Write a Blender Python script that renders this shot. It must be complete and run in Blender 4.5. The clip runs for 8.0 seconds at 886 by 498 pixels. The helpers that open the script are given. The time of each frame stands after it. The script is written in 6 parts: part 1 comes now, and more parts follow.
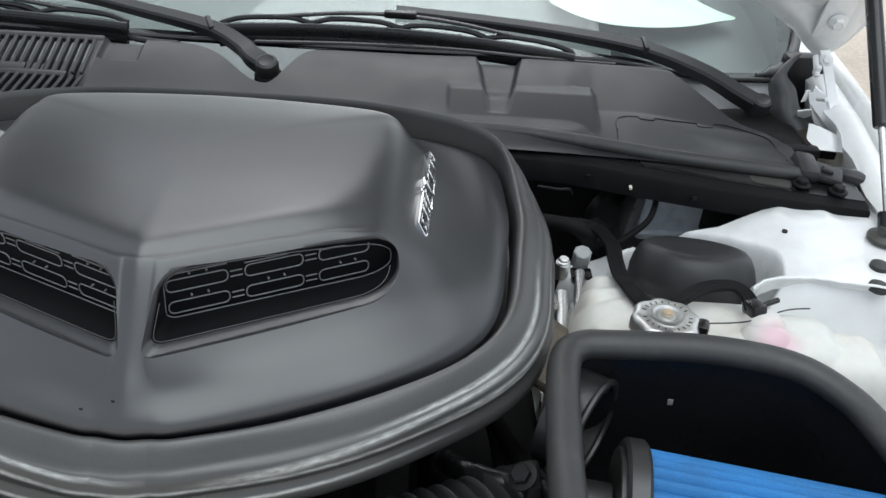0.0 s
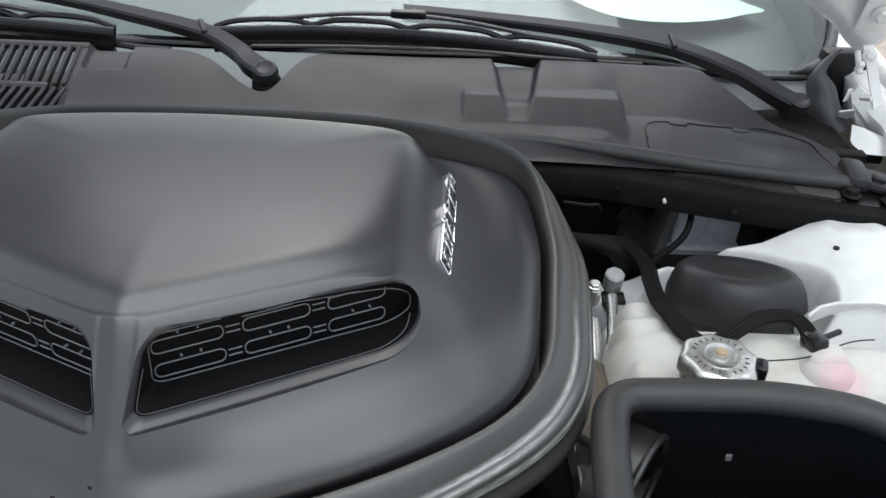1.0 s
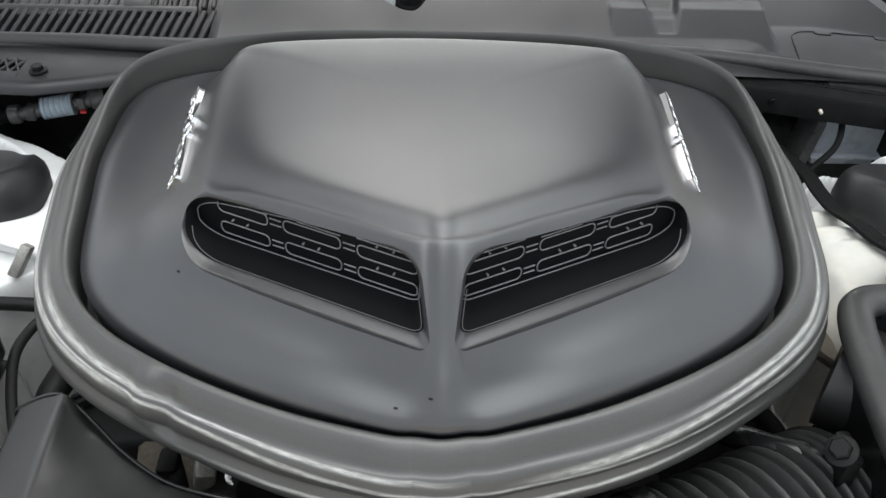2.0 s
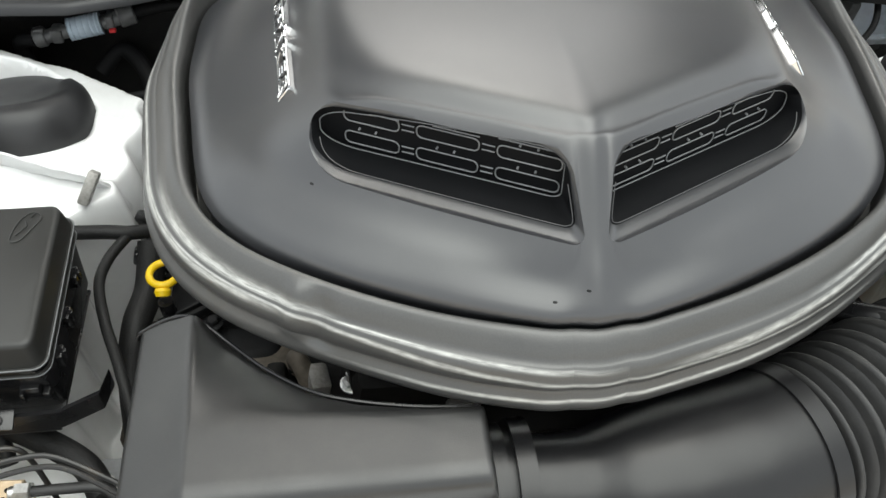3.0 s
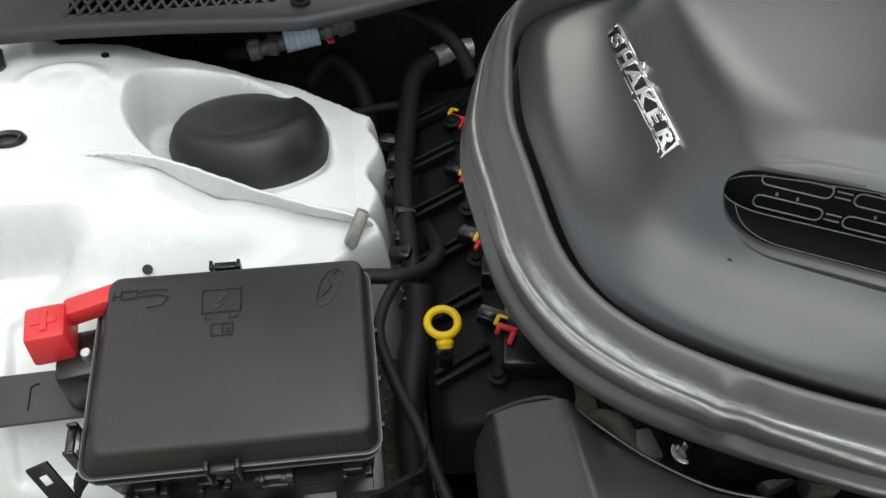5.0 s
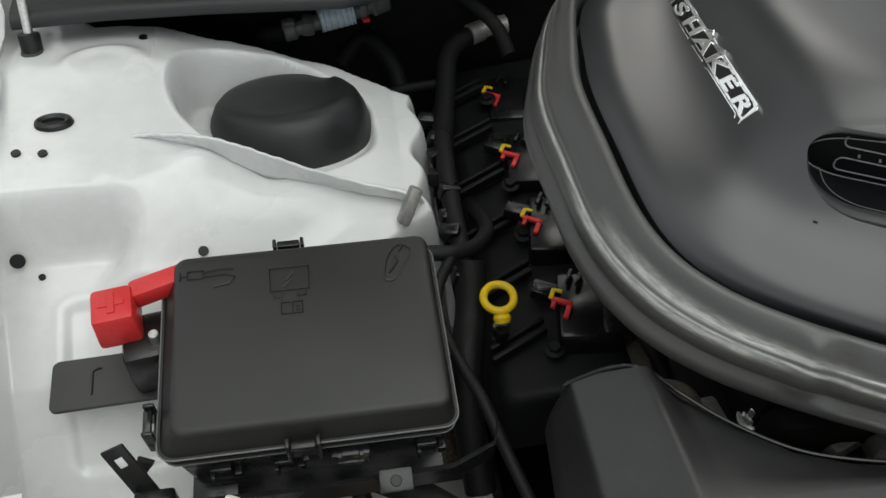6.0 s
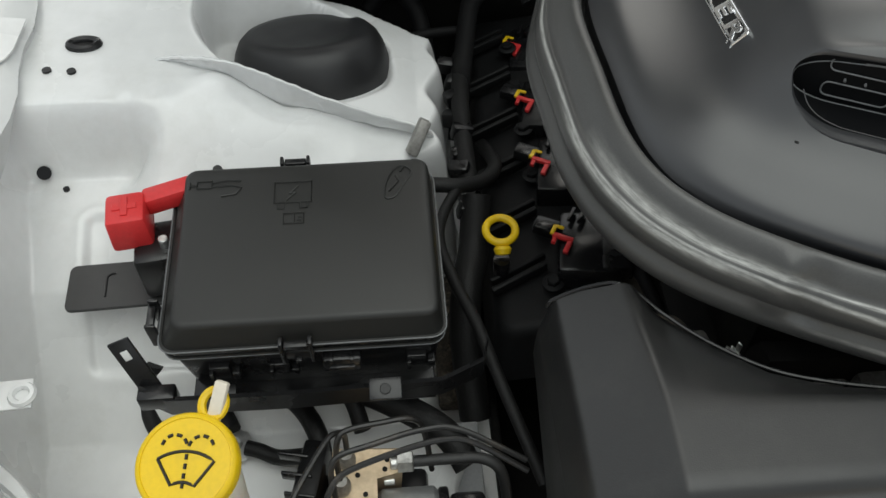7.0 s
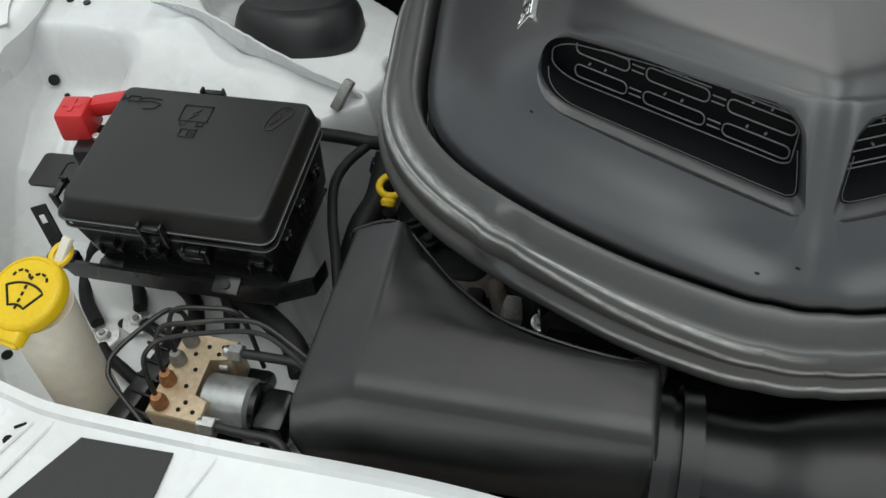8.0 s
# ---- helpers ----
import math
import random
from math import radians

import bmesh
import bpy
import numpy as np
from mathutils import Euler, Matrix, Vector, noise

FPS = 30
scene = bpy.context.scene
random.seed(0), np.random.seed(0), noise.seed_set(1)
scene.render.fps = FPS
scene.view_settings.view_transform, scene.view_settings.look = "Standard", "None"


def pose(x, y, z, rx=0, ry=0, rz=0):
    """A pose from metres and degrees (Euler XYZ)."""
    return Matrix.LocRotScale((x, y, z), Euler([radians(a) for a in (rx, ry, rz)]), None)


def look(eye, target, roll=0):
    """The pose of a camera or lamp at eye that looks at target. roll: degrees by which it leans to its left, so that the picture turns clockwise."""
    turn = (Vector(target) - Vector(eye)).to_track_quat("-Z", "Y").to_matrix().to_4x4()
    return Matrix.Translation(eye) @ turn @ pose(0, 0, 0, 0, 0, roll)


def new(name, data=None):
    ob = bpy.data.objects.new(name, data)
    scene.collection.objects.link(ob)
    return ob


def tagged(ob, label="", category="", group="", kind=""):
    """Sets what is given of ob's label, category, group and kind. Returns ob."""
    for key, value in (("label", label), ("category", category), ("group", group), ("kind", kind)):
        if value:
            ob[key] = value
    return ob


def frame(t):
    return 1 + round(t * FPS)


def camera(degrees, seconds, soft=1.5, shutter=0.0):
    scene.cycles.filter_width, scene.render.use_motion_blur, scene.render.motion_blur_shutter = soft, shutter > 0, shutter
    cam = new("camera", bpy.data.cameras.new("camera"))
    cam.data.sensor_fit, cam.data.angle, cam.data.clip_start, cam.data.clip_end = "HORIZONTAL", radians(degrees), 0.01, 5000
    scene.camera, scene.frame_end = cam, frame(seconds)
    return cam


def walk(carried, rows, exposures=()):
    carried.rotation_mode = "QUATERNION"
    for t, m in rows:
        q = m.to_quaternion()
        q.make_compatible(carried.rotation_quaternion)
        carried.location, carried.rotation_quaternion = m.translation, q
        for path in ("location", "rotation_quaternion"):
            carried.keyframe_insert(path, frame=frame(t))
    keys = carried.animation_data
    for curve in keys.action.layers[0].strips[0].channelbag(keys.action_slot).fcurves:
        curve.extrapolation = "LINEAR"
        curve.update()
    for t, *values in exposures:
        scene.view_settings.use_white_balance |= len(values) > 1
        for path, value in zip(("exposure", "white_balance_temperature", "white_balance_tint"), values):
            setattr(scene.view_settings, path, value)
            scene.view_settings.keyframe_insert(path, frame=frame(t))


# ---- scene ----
from mathutils.bvhtree import BVHTree

cam = camera(54.2, 8.0)
PATH = [
    (0, (0.206, -0.525, 1.426), (0.27, 1.119, 0.29), 4.2),
    (0.5, (0.195, -0.46, 1.403), (0.271, 1.178, 0.258), 3.9),
    (1, (0.19, -0.425, 1.403), (0.248, 1.207, 0.248), 3.2),
    (1.5, (0.111, -0.422, 1.404), (0.169, 1.192, 0.224), 3.3),
    (2, (-0.019, -0.442, 1.42), (0.058, 1.062, 0.103), 2.3),
    (2.2, (-0.088, -0.443, 1.416), (0.036, 1.021, 0.059), 2.6),
    (3.3, (-0.161, -0.439, 1.412), (0.045, 0.89, -0.068), 2.4),
    (3.5, (-0.147, -0.437, 1.404), (0.057, 0.883, -0.084), 2.3),
    (4, (-0.148, -0.424, 1.39), (0.037, 0.871, -0.124), 1.8),
    (4.5, (-0.255, -0.369, 1.398), (-0.076, 0.918, -0.123), 1.7),
    (5, (-0.414, -0.296, 1.407), (-0.244, 0.979, -0.125), 1.3),
    (5.2, (-0.458, -0.275, 1.403), (-0.275, 0.999, -0.128), 1.2),
    (6.3, (-0.488, -0.311, 1.392), (-0.259, 0.918, -0.169), 2.4),
    (6.5, (-0.492, -0.323, 1.382), (-0.253, 0.895, -0.187), 2.9),
    (7, (-0.45, -0.359, 1.379), (-0.345, 0.889, -0.18), 0.4),
    (7.5, (-0.288, -0.397, 1.371), (-0.525, 0.845, -0.178), -4.5),
    (8, (-0.121, -0.457, 1.397), (-0.493, 0.805, -0.109), -5.2),
]
walk(cam, [(t, look(eye, target, roll)) for t, eye, target, roll in PATH], [(0.0, 0.65, 6200, 8), (1.0, 0.65, 6300, 9), (1.5, 0.72, 6350, 9), (2.0, 1.08, 6500, 9), (3.5, 1.38, 6750, 5), (4.0, 1.3, 6700, 4), (4.5, 1.15, 6650, 5), (5.0, 0.78, 6600, 6), (6.5, 0.12, 6700, 6), (8.0, 0.2, 6500, 5)])

# ---- world and light ----
world = bpy.data.worlds.new("overcast_sky")
scene.world = world
world.use_nodes = True
wn, wl = world.node_tree.nodes, world.node_tree.links
sky = wn.new("ShaderNodeTexSky")
sky.sky_type, sky.sun_disc = "NISHITA", False
sky.sun_elevation, sky.sun_rotation = radians(56), radians(0)
sky.dust_density, sky.ozone_density = 3.0, 0.6
grey = wn.new("ShaderNodeHueSaturation")
grey.inputs["Saturation"].default_value = 0.30
wl.new(sky.outputs[0], grey.inputs["Color"])
cloud = wn.new("ShaderNodeMix")
cloud.data_type = "RGBA"
cloud.inputs[0].default_value = 0.22
cloud.inputs[7].default_value = (6.2, 6.45, 6.55, 1)
wl.new(grey.outputs[0], cloud.inputs[6])
wl.new(cloud.outputs[2], wn["Background"].inputs["Color"])
wn["Background"].inputs["Strength"].default_value = 0.15

sun = new("sun", bpy.data.lights.new("sun", "SUN"))
sun.data.energy, sun.data.angle, sun.data.color = 1.3, radians(60), (0.97, 1.0, 0.975)
sun.matrix_world = look((0.15, -0.25, 1.4), (0, 0, 0))


# ---- geometry helpers: a geo is (list of points, list of faces) ----
def crom(pts, n=6, closed=False):
    """A smooth curve through the points."""
    p = [Vector(q) for q in pts]
    m = len(p)
    out = []
    for i in range(m if closed else m - 1):
        a, b, c, d = ((p[(i + k) % m] for k in (-1, 0, 1, 2)) if closed else (p[max(0, min(m - 1, i + k))] for k in (-1, 0, 1, 2)))
        for j in range(n):
            t = j / n
            out.append(0.5 * ((2 * b) + (c - a) * t + (2 * a - 5 * b + 4 * c - d) * t * t + (3 * b - a - 3 * c + d) * t ** 3))
    if not closed:
        out.append(p[-1].copy())
    return out


def join(*geos):
    verts, faces = [], []
    for v, f in geos:
        k = len(verts)
        verts += list(v)
        faces += [tuple(i + k for i in face) for face in f]
    return verts, faces


def xf(geo, m):
    flip = m.to_3x3().determinant() < 0
    return [m @ Vector(v) for v in geo[0]], [tuple(reversed(f)) if flip else f for f in geo[1]]


def mirrored(geo):
    return xf(geo, Matrix.Diagonal((-1, 1, 1, 1)))


def loft(rings, closed=True, caps=False):
    n = len(rings[0])
    verts = [Vector(v) for r in rings for v in r]
    faces = []
    for i in range(len(rings) - 1):
        for j in range(n if closed else n - 1):
            k = (j + 1) % n
            faces.append((i * n + j, i * n + k, (i + 1) * n + k, (i + 1) * n + j))
    if caps:
        faces.append(tuple(reversed(range(n))))
        faces.append(tuple((len(rings) - 1) * n + j for j in range(n)))
    return verts, faces


def tube(path, r, n=10, closed=False, caps=True, flat=1.0):
    """A round bar along the points; r is a radius or one per point."""
    p = [Vector(q) for q in path]
    m = len(p)
    rr = r if isinstance(r, (list, tuple)) else [r] * m
    rings, side = [], None
    for i in range(m):
        a, b = (p[(i - 1) % m], p[(i + 1) % m]) if closed else (p[max(0, i - 1)], p[min(m - 1, i + 1)])
        t = (b - a).normalized()
        if side is None:
            side = t.orthogonal().normalized() if abs(t.z) > 0.9 else t.cross(Vector((0, 0, 1))).normalized()
        side = (side - t * side.dot(t)).normalized()
        up = side.cross(t)
        rings.append([p[i] + rr[i] * (math.cos(2 * math.pi * k / n) * side + flat * math.sin(2 * math.pi * k / n) * up) for k in range(n)])
    if closed:
        rings.append(rings[0])
    return loft(rings, True, caps and not closed)


def from_bm(bm):
    bm.verts.ensure_lookup_table()
    bm.verts.index_update()
    geo = [v.co.copy() for v in bm.verts], [tuple(v.index for v in f.verts) for f in bm.faces]
    bm.free()
    return geo


def rbox(c, s, bevel=0.003, rot=(0, 0, 0), seg=2, taper=1.0):
    """A box with rounded edges, about its centre; taper narrows its top."""
    bm = bmesh.new()
    bmesh.ops.create_cube(bm, size=1)
    for v in bm.verts:
        k = taper if v.co.z > 0 else 1.0
        v.co = Vector((v.co.x * s[0] * k, v.co.y * s[1] * k, v.co.z * s[2]))
    if bevel:
        bmesh.ops.bevel(bm, geom=bm.edges[:], offset=bevel, segments=seg, profile=0.5, affect="EDGES", clamp_overlap=True)
    return xf(from_bm(bm), pose(*c, *rot))


def prism(outline, z0, z1, bevel=0.0, seg=2):
    """A plate of that outline (x, y), rounded along its upper edge."""
    bm = bmesh.new()
    low = [bm.verts.new((x, y, z0)) for x, y in outline]
    top = [bm.verts.new((x, y, z1)) for x, y in outline]
    n = len(low)
    bm.faces.new(reversed(low))
    lid = bm.faces.new(top)
    for i in range(n):
        bm.faces.new((low[i], low[(i + 1) % n], top[(i + 1) % n], top[i]))
    if bevel:
        bmesh.ops.bevel(bm, geom=list(lid.edges), offset=bevel, segments=seg, profile=0.5, affect="EDGES", clamp_overlap=True)
    bmesh.ops.recalc_face_normals(bm, faces=bm.faces[:])
    return from_bm(bm)


def revolve(profile, n=32, m=Matrix.Identity(4), wave=None):
    """Turns (radius, height) round z; wave(angle) scales the radius."""
    rings = []
    for r, z in profile:
        rings.append([Vector((r * (wave(2 * math.pi * k / n) if wave else 1) * math.cos(2 * math.pi * k / n), r * (wave(2 * math.pi * k / n) if wave else 1) * math.sin(2 * math.pi * k / n), z)) for k in range(n)])
    return xf(loft(rings, True, True), m)


def along(a, b):
    """The pose whose z runs from a towards b."""
    return Matrix.Translation(a) @ (Vector(b) - Vector(a)).to_track_quat("Z", "Y").to_matrix().to_4x4()


def rod(a, b, r, n=14, r2=None):
    h = (Vector(b) - Vector(a)).length
    q = r if r2 is None else r2
    e = min(r, q, h) * 0.15
    return revolve([(r - e, 0), (r, e), (q, h - e), (q - e, h)], n, along(a, b))


def hexbolt(c, axis=(0, 0, 1), r=0.008, h=0.007, flange=1.45):
    """A hexagon head on its round flange."""
    m = along(c, Vector(c) + Vector(axis))
    head = xf(prism([(r * math.cos(k * math.pi / 3), r * math.sin(k * math.pi / 3)) for k in range(6)], 0, h, r * 0.15, 1), m)
    return join(head, revolve([(0.001, 0), (r * flange, 0), (r * flange, h * 0.2), (r * flange * 0.8, h * 0.35), (0.001, h * 0.36)], 20, m))


def rounded(x0, x1, y0, y1, radii, n=6):
    """A rectangle with round corners, anticlockwise from its lower left; radii for each corner."""
    out = []
    for (cx, cy, sx, sy, a0), r in zip(((x0, y0, 1, 1, 180), (x1, y0, -1, 1, 270), (x1, y1, -1, -1, 0), (x0, y1, 1, -1, 90)), radii):
        for k in range(n + 1):
            a = radians(a0 + 90 * k / n)
            out.append((cx + sx * r + r * math.cos(a), cy + sy * r + r * math.sin(a)))
    return out


def sheet(x0, x1, nx, y0, y1, ny, f, keep=None):
    """A surface z = f(x, y) over a rectangle."""
    idx, verts, faces = {}, [], []
    for i in range(nx + 1):
        for j in range(ny + 1):
            x, y = x0 + (x1 - x0) * i / nx, y0 + (y1 - y0) * j / ny
            if keep is None or keep(x, y):
                idx[i, j] = len(verts)
                verts.append(Vector((x, y, f(x, y))))
    for i in range(nx):
        for j in range(ny):
            q = [idx.get(k) for k in ((i, j), (i + 1, j), (i + 1, j + 1), (i, j + 1))]
            if None not in q:
                faces.append(tuple(q))
    return verts, faces


def thicken(geo, t):
    """Gives an open sheet a thickness of t below it."""
    bm = bmesh.new()
    vs = [bm.verts.new(v) for v in geo[0]]
    for f in geo[1]:
        bm.faces.new([vs[i] for i in f])
    bm.normal_update()
    bmesh.ops.solidify(bm, geom=bm.faces[:], thickness=t)
    return from_bm(bm)


def sstep(a, b, x):
    t = max(0.0, min(1.0, (x - a) / (b - a)))
    return t * t * (3 - 2 * t)


def lerp_list(table, x):
    return float(np.interp(x, [a for a, _ in table], [b for _, b in table]))


# ---- object helpers ----
def make_mesh(name, geo, material, smooth=True, angle=38):
    me = bpy.data.meshes.new(name)
    me.from_pydata([tuple(v) for v in geo[0]], [], geo[1])
    me.materials.append(material)
    if smooth:
        me.polygons.foreach_set("use_smooth", [True] * len(me.polygons))
        me.set_sharp_from_angle(angle=radians(angle))
    me.update()
    return me


def thing(name, base, label, category, group="", kind=""):
    """An empty at the base of a thing, to hold its parts."""
    ob = new(name)
    ob.location = base
    ob.empty_display_size = 0.02
    return tagged(ob, label, category, group, kind)


def part(name, geo, material, parent, label="", smooth=True, angle=38):
    """One mesh under a thing or under a part."""
    ob = new(name, make_mesh(name, geo, material, smooth, angle))
    ob.parent = parent
    if parent.type == "EMPTY":
        ob.matrix_parent_inverse = Matrix.Translation(-parent.location)
    return tagged(ob, label)


def solo(name, geo, material, label, category, group="", kind="", smooth=True, angle=38):
    """A thing that is a single mesh."""
    v = [Vector(q) for q in geo[0]]
    lo = Vector([min(q[k] for q in v) for k in range(3)])
    hi = Vector([max(q[k] for q in v) for k in range(3)])
    base = Vector(((lo.x + hi.x) / 2, (lo.y + hi.y) / 2, lo.z))
    ob = new(name, make_mesh(name, ([q - base for q in v], geo[1]), material, smooth, angle))
    ob.location = base
    return tagged(ob, label, category, group, kind)


# ---- materials ----
def mat(name, color, rough, metal=0.0, vary=0.15, fine=250.0, coarse=14.0, bump=0.05, rvary=0.08, coat=0.0, stain=None, stain_amount=0.0, stain_scale=9.0, sub=0.0, spec=0.5):
    """A surface with grain and blotches, and stains of a second colour where asked."""
    m = bpy.data.materials.new(name)
    m.use_nodes = True
    n, l = m.node_tree.nodes, m.node_tree.links
    b = n["Principled BSDF"]
    co = n.new("ShaderNodeNewGeometry")
    small, big = n.new("ShaderNodeTexNoise"), n.new("ShaderNodeTexNoise")
    small.inputs["Scale"].default_value, big.inputs["Scale"].default_value = fine, coarse
    small.inputs["Detail"].default_value, big.inputs["Detail"].default_value = 3, 6
    for t in (small, big):
        l.new(co.outputs["Position"], t.inputs["Vector"])
    mixed = n.new("ShaderNodeMath")
    mixed.operation = "ADD"
    l.new(small.outputs["Fac"], mixed.inputs[0])
    l.new(big.outputs["Fac"], mixed.inputs[1])
    tone = n.new("ShaderNodeMapRange")
    tone.inputs["From Min"].default_value, tone.inputs["From Max"].default_value = 0.7, 1.3
    tone.inputs["To Min"].default_value, tone.inputs["To Max"].default_value = 1 - vary, 1 + vary
    l.new(mixed.outputs[0], tone.inputs["Value"])
    mul = n.new("ShaderNodeMix")
    mul.data_type, mul.blend_type = "RGBA", "MULTIPLY"
    mul.inputs[0].default_value = 1.0
    mul.inputs[6].default_value = (*color, 1)
    l.new(tone.outputs[0], mul.inputs[7])
    last = mul.outputs[2]
    if stain is not None:
        spot = n.new("ShaderNodeTexNoise")
        spot.inputs["Scale"].default_value, spot.inputs["Detail"].default_value, spot.inputs["Roughness"].default_value = stain_scale, 9, 0.68
        l.new(co.outputs["Position"], spot.inputs["Vector"])
        cut = n.new("ShaderNodeMapRange")
        cut.inputs["From Min"].default_value, cut.inputs["From Max"].default_value = 0.52, 0.72
        cut.inputs["To Max"].default_value = stain_amount
        l.new(spot.outputs["Fac"], cut.inputs["Value"])
        over = n.new("ShaderNodeMix")
        over.data_type = "RGBA"
        over.inputs[7].default_value = (*stain, 1)
        l.new(cut.outputs[0], over.inputs[0])
        l.new(last, over.inputs[6])
        last = over.outputs[2]
    l.new(last, b.inputs["Base Color"])
    rr = n.new("ShaderNodeMapRange")
    rr.inputs["From Min"].default_value, rr.inputs["From Max"].default_value = 0.3, 0.7
    rr.inputs["To Min"].default_value, rr.inputs["To Max"].default_value = max(0.02, rough - rvary), min(1, rough + rvary)
    l.new(big.outputs["Fac"], rr.inputs["Value"])
    l.new(rr.outputs[0], b.inputs["Roughness"])
    b.inputs["Metallic"].default_value = metal
    b.inputs["Specular IOR Level"].default_value = spec
    b.inputs["Coat Weight"].default_value = coat
    b.inputs["Coat Roughness"].default_value = 0.06
    b.inputs["Subsurface Weight"].default_value = sub
    b.inputs["Subsurface Radius"].default_value = (0.03, 0.025, 0.02)
    if bump:
        bp = n.new("ShaderNodeBump")
        bp.inputs["Strength"].default_value, bp.inputs["Distance"].default_value = bump, 0.001
        l.new(small.outputs["Fac"], bp.inputs["Height"])
        l.new(bp.outputs[0], b.inputs["Normal"])
    return m


SATIN = mat("satin_black_paint", (0.0228, 0.0236, 0.0262), 0.36, vary=0.06, fine=900, bump=0.02, rvary=0.02, spec=0.92, stain=(0.055, 0.055, 0.053), stain_amount=0.10, stain_scale=45)
GLOSSY_DARK = mat("dark_vent_plastic", (0.006, 0.0063, 0.007), 0.5, vary=0.1, fine=700, bump=0.05, spec=0.12)
EDGE_GREY = mat("worn_grey_edge", (0.17, 0.175, 0.18), 0.4, vary=0.25, fine=300)
CHROME = mat("chrome", (0.82, 0.83, 0.84), 0.08, 1.0, vary=0.05, bump=0.0, rvary=0.03)
# badge enamel; its black also stands in for shade in holes, gaps and hollows
INSERT = mat("black_enamel_and_shade", (0.006, 0.006, 0.0065), 0.3, spec=0.35, vary=0.05)
COWL = mat("grained_cowl_plastic", (0.021, 0.0213, 0.023), 0.45, spec=0.45, vary=0.1, fine=1200, bump=0.10, stain=(0.08, 0.08, 0.076), stain_amount=0.10)
PLASTIC = mat("black_moulded_plastic", (0.015, 0.015, 0.0150), 0.40, spec=0.65, vary=0.12, fine=900, bump=0.1, stain=(0.055, 0.053, 0.048), stain_amount=0.18, stain_scale=22)
TRIM_GREY = mat("dark_grey_trim", (0.055, 0.056, 0.058), 0.5, spec=0.5, vary=0.12, fine=600, bump=0.08)
GREY_TRIM = mat("grey_painted_corner", (0.26, 0.266, 0.272), 0.45, vary=0.1, fine=300, bump=0.05)
BOXLID = mat("grained_black_plastic", (0.014, 0.014, 0.0128), 0.46, spec=0.5, vary=0.08, fine=1500, bump=0.16)
DUCT = mat("satin_duct_plastic", (0.0065, 0.0065, 0.007), 0.34, spec=0.42, vary=0.08, fine=500, bump=0.03, stain=(0.03, 0.03, 0.028), stain_amount=0.12, stain_scale=30)
SMOOTH_BLACK = mat("smooth_black_plastic", (0.008, 0.008, 0.0086), 0.27, spec=0.5, vary=0.08, fine=500, bump=0.03)
RUBBER = mat("matt_rubber", (0.022, 0.022, 0.022), 0.52, spec=0.6, vary=0.15, fine=600, bump=0.1, stain=(0.09, 0.088, 0.08), stain_amount=0.25, stain_scale=30)
HOSE = mat("dark_rubber_hose", (0.0065, 0.0065, 0.0068), 0.65, spec=0.14, vary=0.2, fine=500, bump=0.15, stain=(0.03, 0.029, 0.026), stain_amount=0.25, stain_scale=25)
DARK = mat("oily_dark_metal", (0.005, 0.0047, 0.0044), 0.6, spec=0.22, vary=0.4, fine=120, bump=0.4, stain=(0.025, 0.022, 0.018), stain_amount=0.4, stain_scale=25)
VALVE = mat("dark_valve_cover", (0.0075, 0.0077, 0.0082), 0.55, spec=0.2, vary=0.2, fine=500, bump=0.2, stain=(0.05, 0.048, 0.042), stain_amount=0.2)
CAST = mat("cast_aluminium", (0.32, 0.31, 0.29), 0.5, 0.6, vary=0.25, fine=300, bump=0.4, stain=(0.08, 0.06, 0.04), stain_amount=0.5, stain_scale=30)
TAN = mat("dusty_brown_metal", (0.13, 0.11, 0.085), 0.65, 0.2, vary=0.25, fine=200, bump=0.3, stain=(0.04, 0.035, 0.03), stain_amount=0.5)
WHITE = mat("white_car_paint", (0.78, 0.785, 0.78), 0.28, vary=0.03, fine=60, coarse=5, bump=0.02, rvary=0.05, coat=0.5, stain=(0.52, 0.51, 0.47), stain_amount=0.34, stain_scale=8)
ZINC = mat("dull_zinc_housing", (0.46, 0.47, 0.47), 0.46, 0.75, vary=0.12, fine=150, bump=0.06, stain=(0.22, 0.19, 0.15), stain_amount=0.3, stain_scale=25)
STEEL = mat("zinc_steel", (0.68, 0.68, 0.66), 0.34, 0.95, vary=0.2, fine=300, bump=0.15)
BRASS = mat("anodised_block", (0.58, 0.455, 0.31), 0.42, 0.55, vary=0.15, fine=200, bump=0.15, stain=(0.25, 0.13, 0.06), stain_amount=0.45, stain_scale=35)
COPPER = mat("rusty_copper_fitting", (0.42, 0.20, 0.09), 0.5, 0.6, vary=0.3, fine=200, bump=0.3)
YELLOW = mat("yellow_plastic", (0.78, 0.52, 0.006), 0.42, vary=0.06, fine=300, bump=0.05, stain=(0.45, 0.30, 0.03), stain_amount=0.25, stain_scale=40)
RED = mat("red_plastic", (0.62, 0.028, 0.030), 0.45, vary=0.08, fine=300, bump=0.06)
BOTTLE = mat("milky_plastic", (0.90, 0.83, 0.70), 0.4, vary=0.08, fine=80, bump=0.08, sub=0.7, stain=(0.62, 0.38, 0.16), stain_amount=0.55, stain_scale=10)
COOLANT = mat("translucent_tank", (0.64, 0.63, 0.59), 0.36, vary=0.06, fine=80, bump=0.06, sub=0.4, stain=(0.52, 0.44, 0.32), stain_amount=0.4, stain_scale=12)


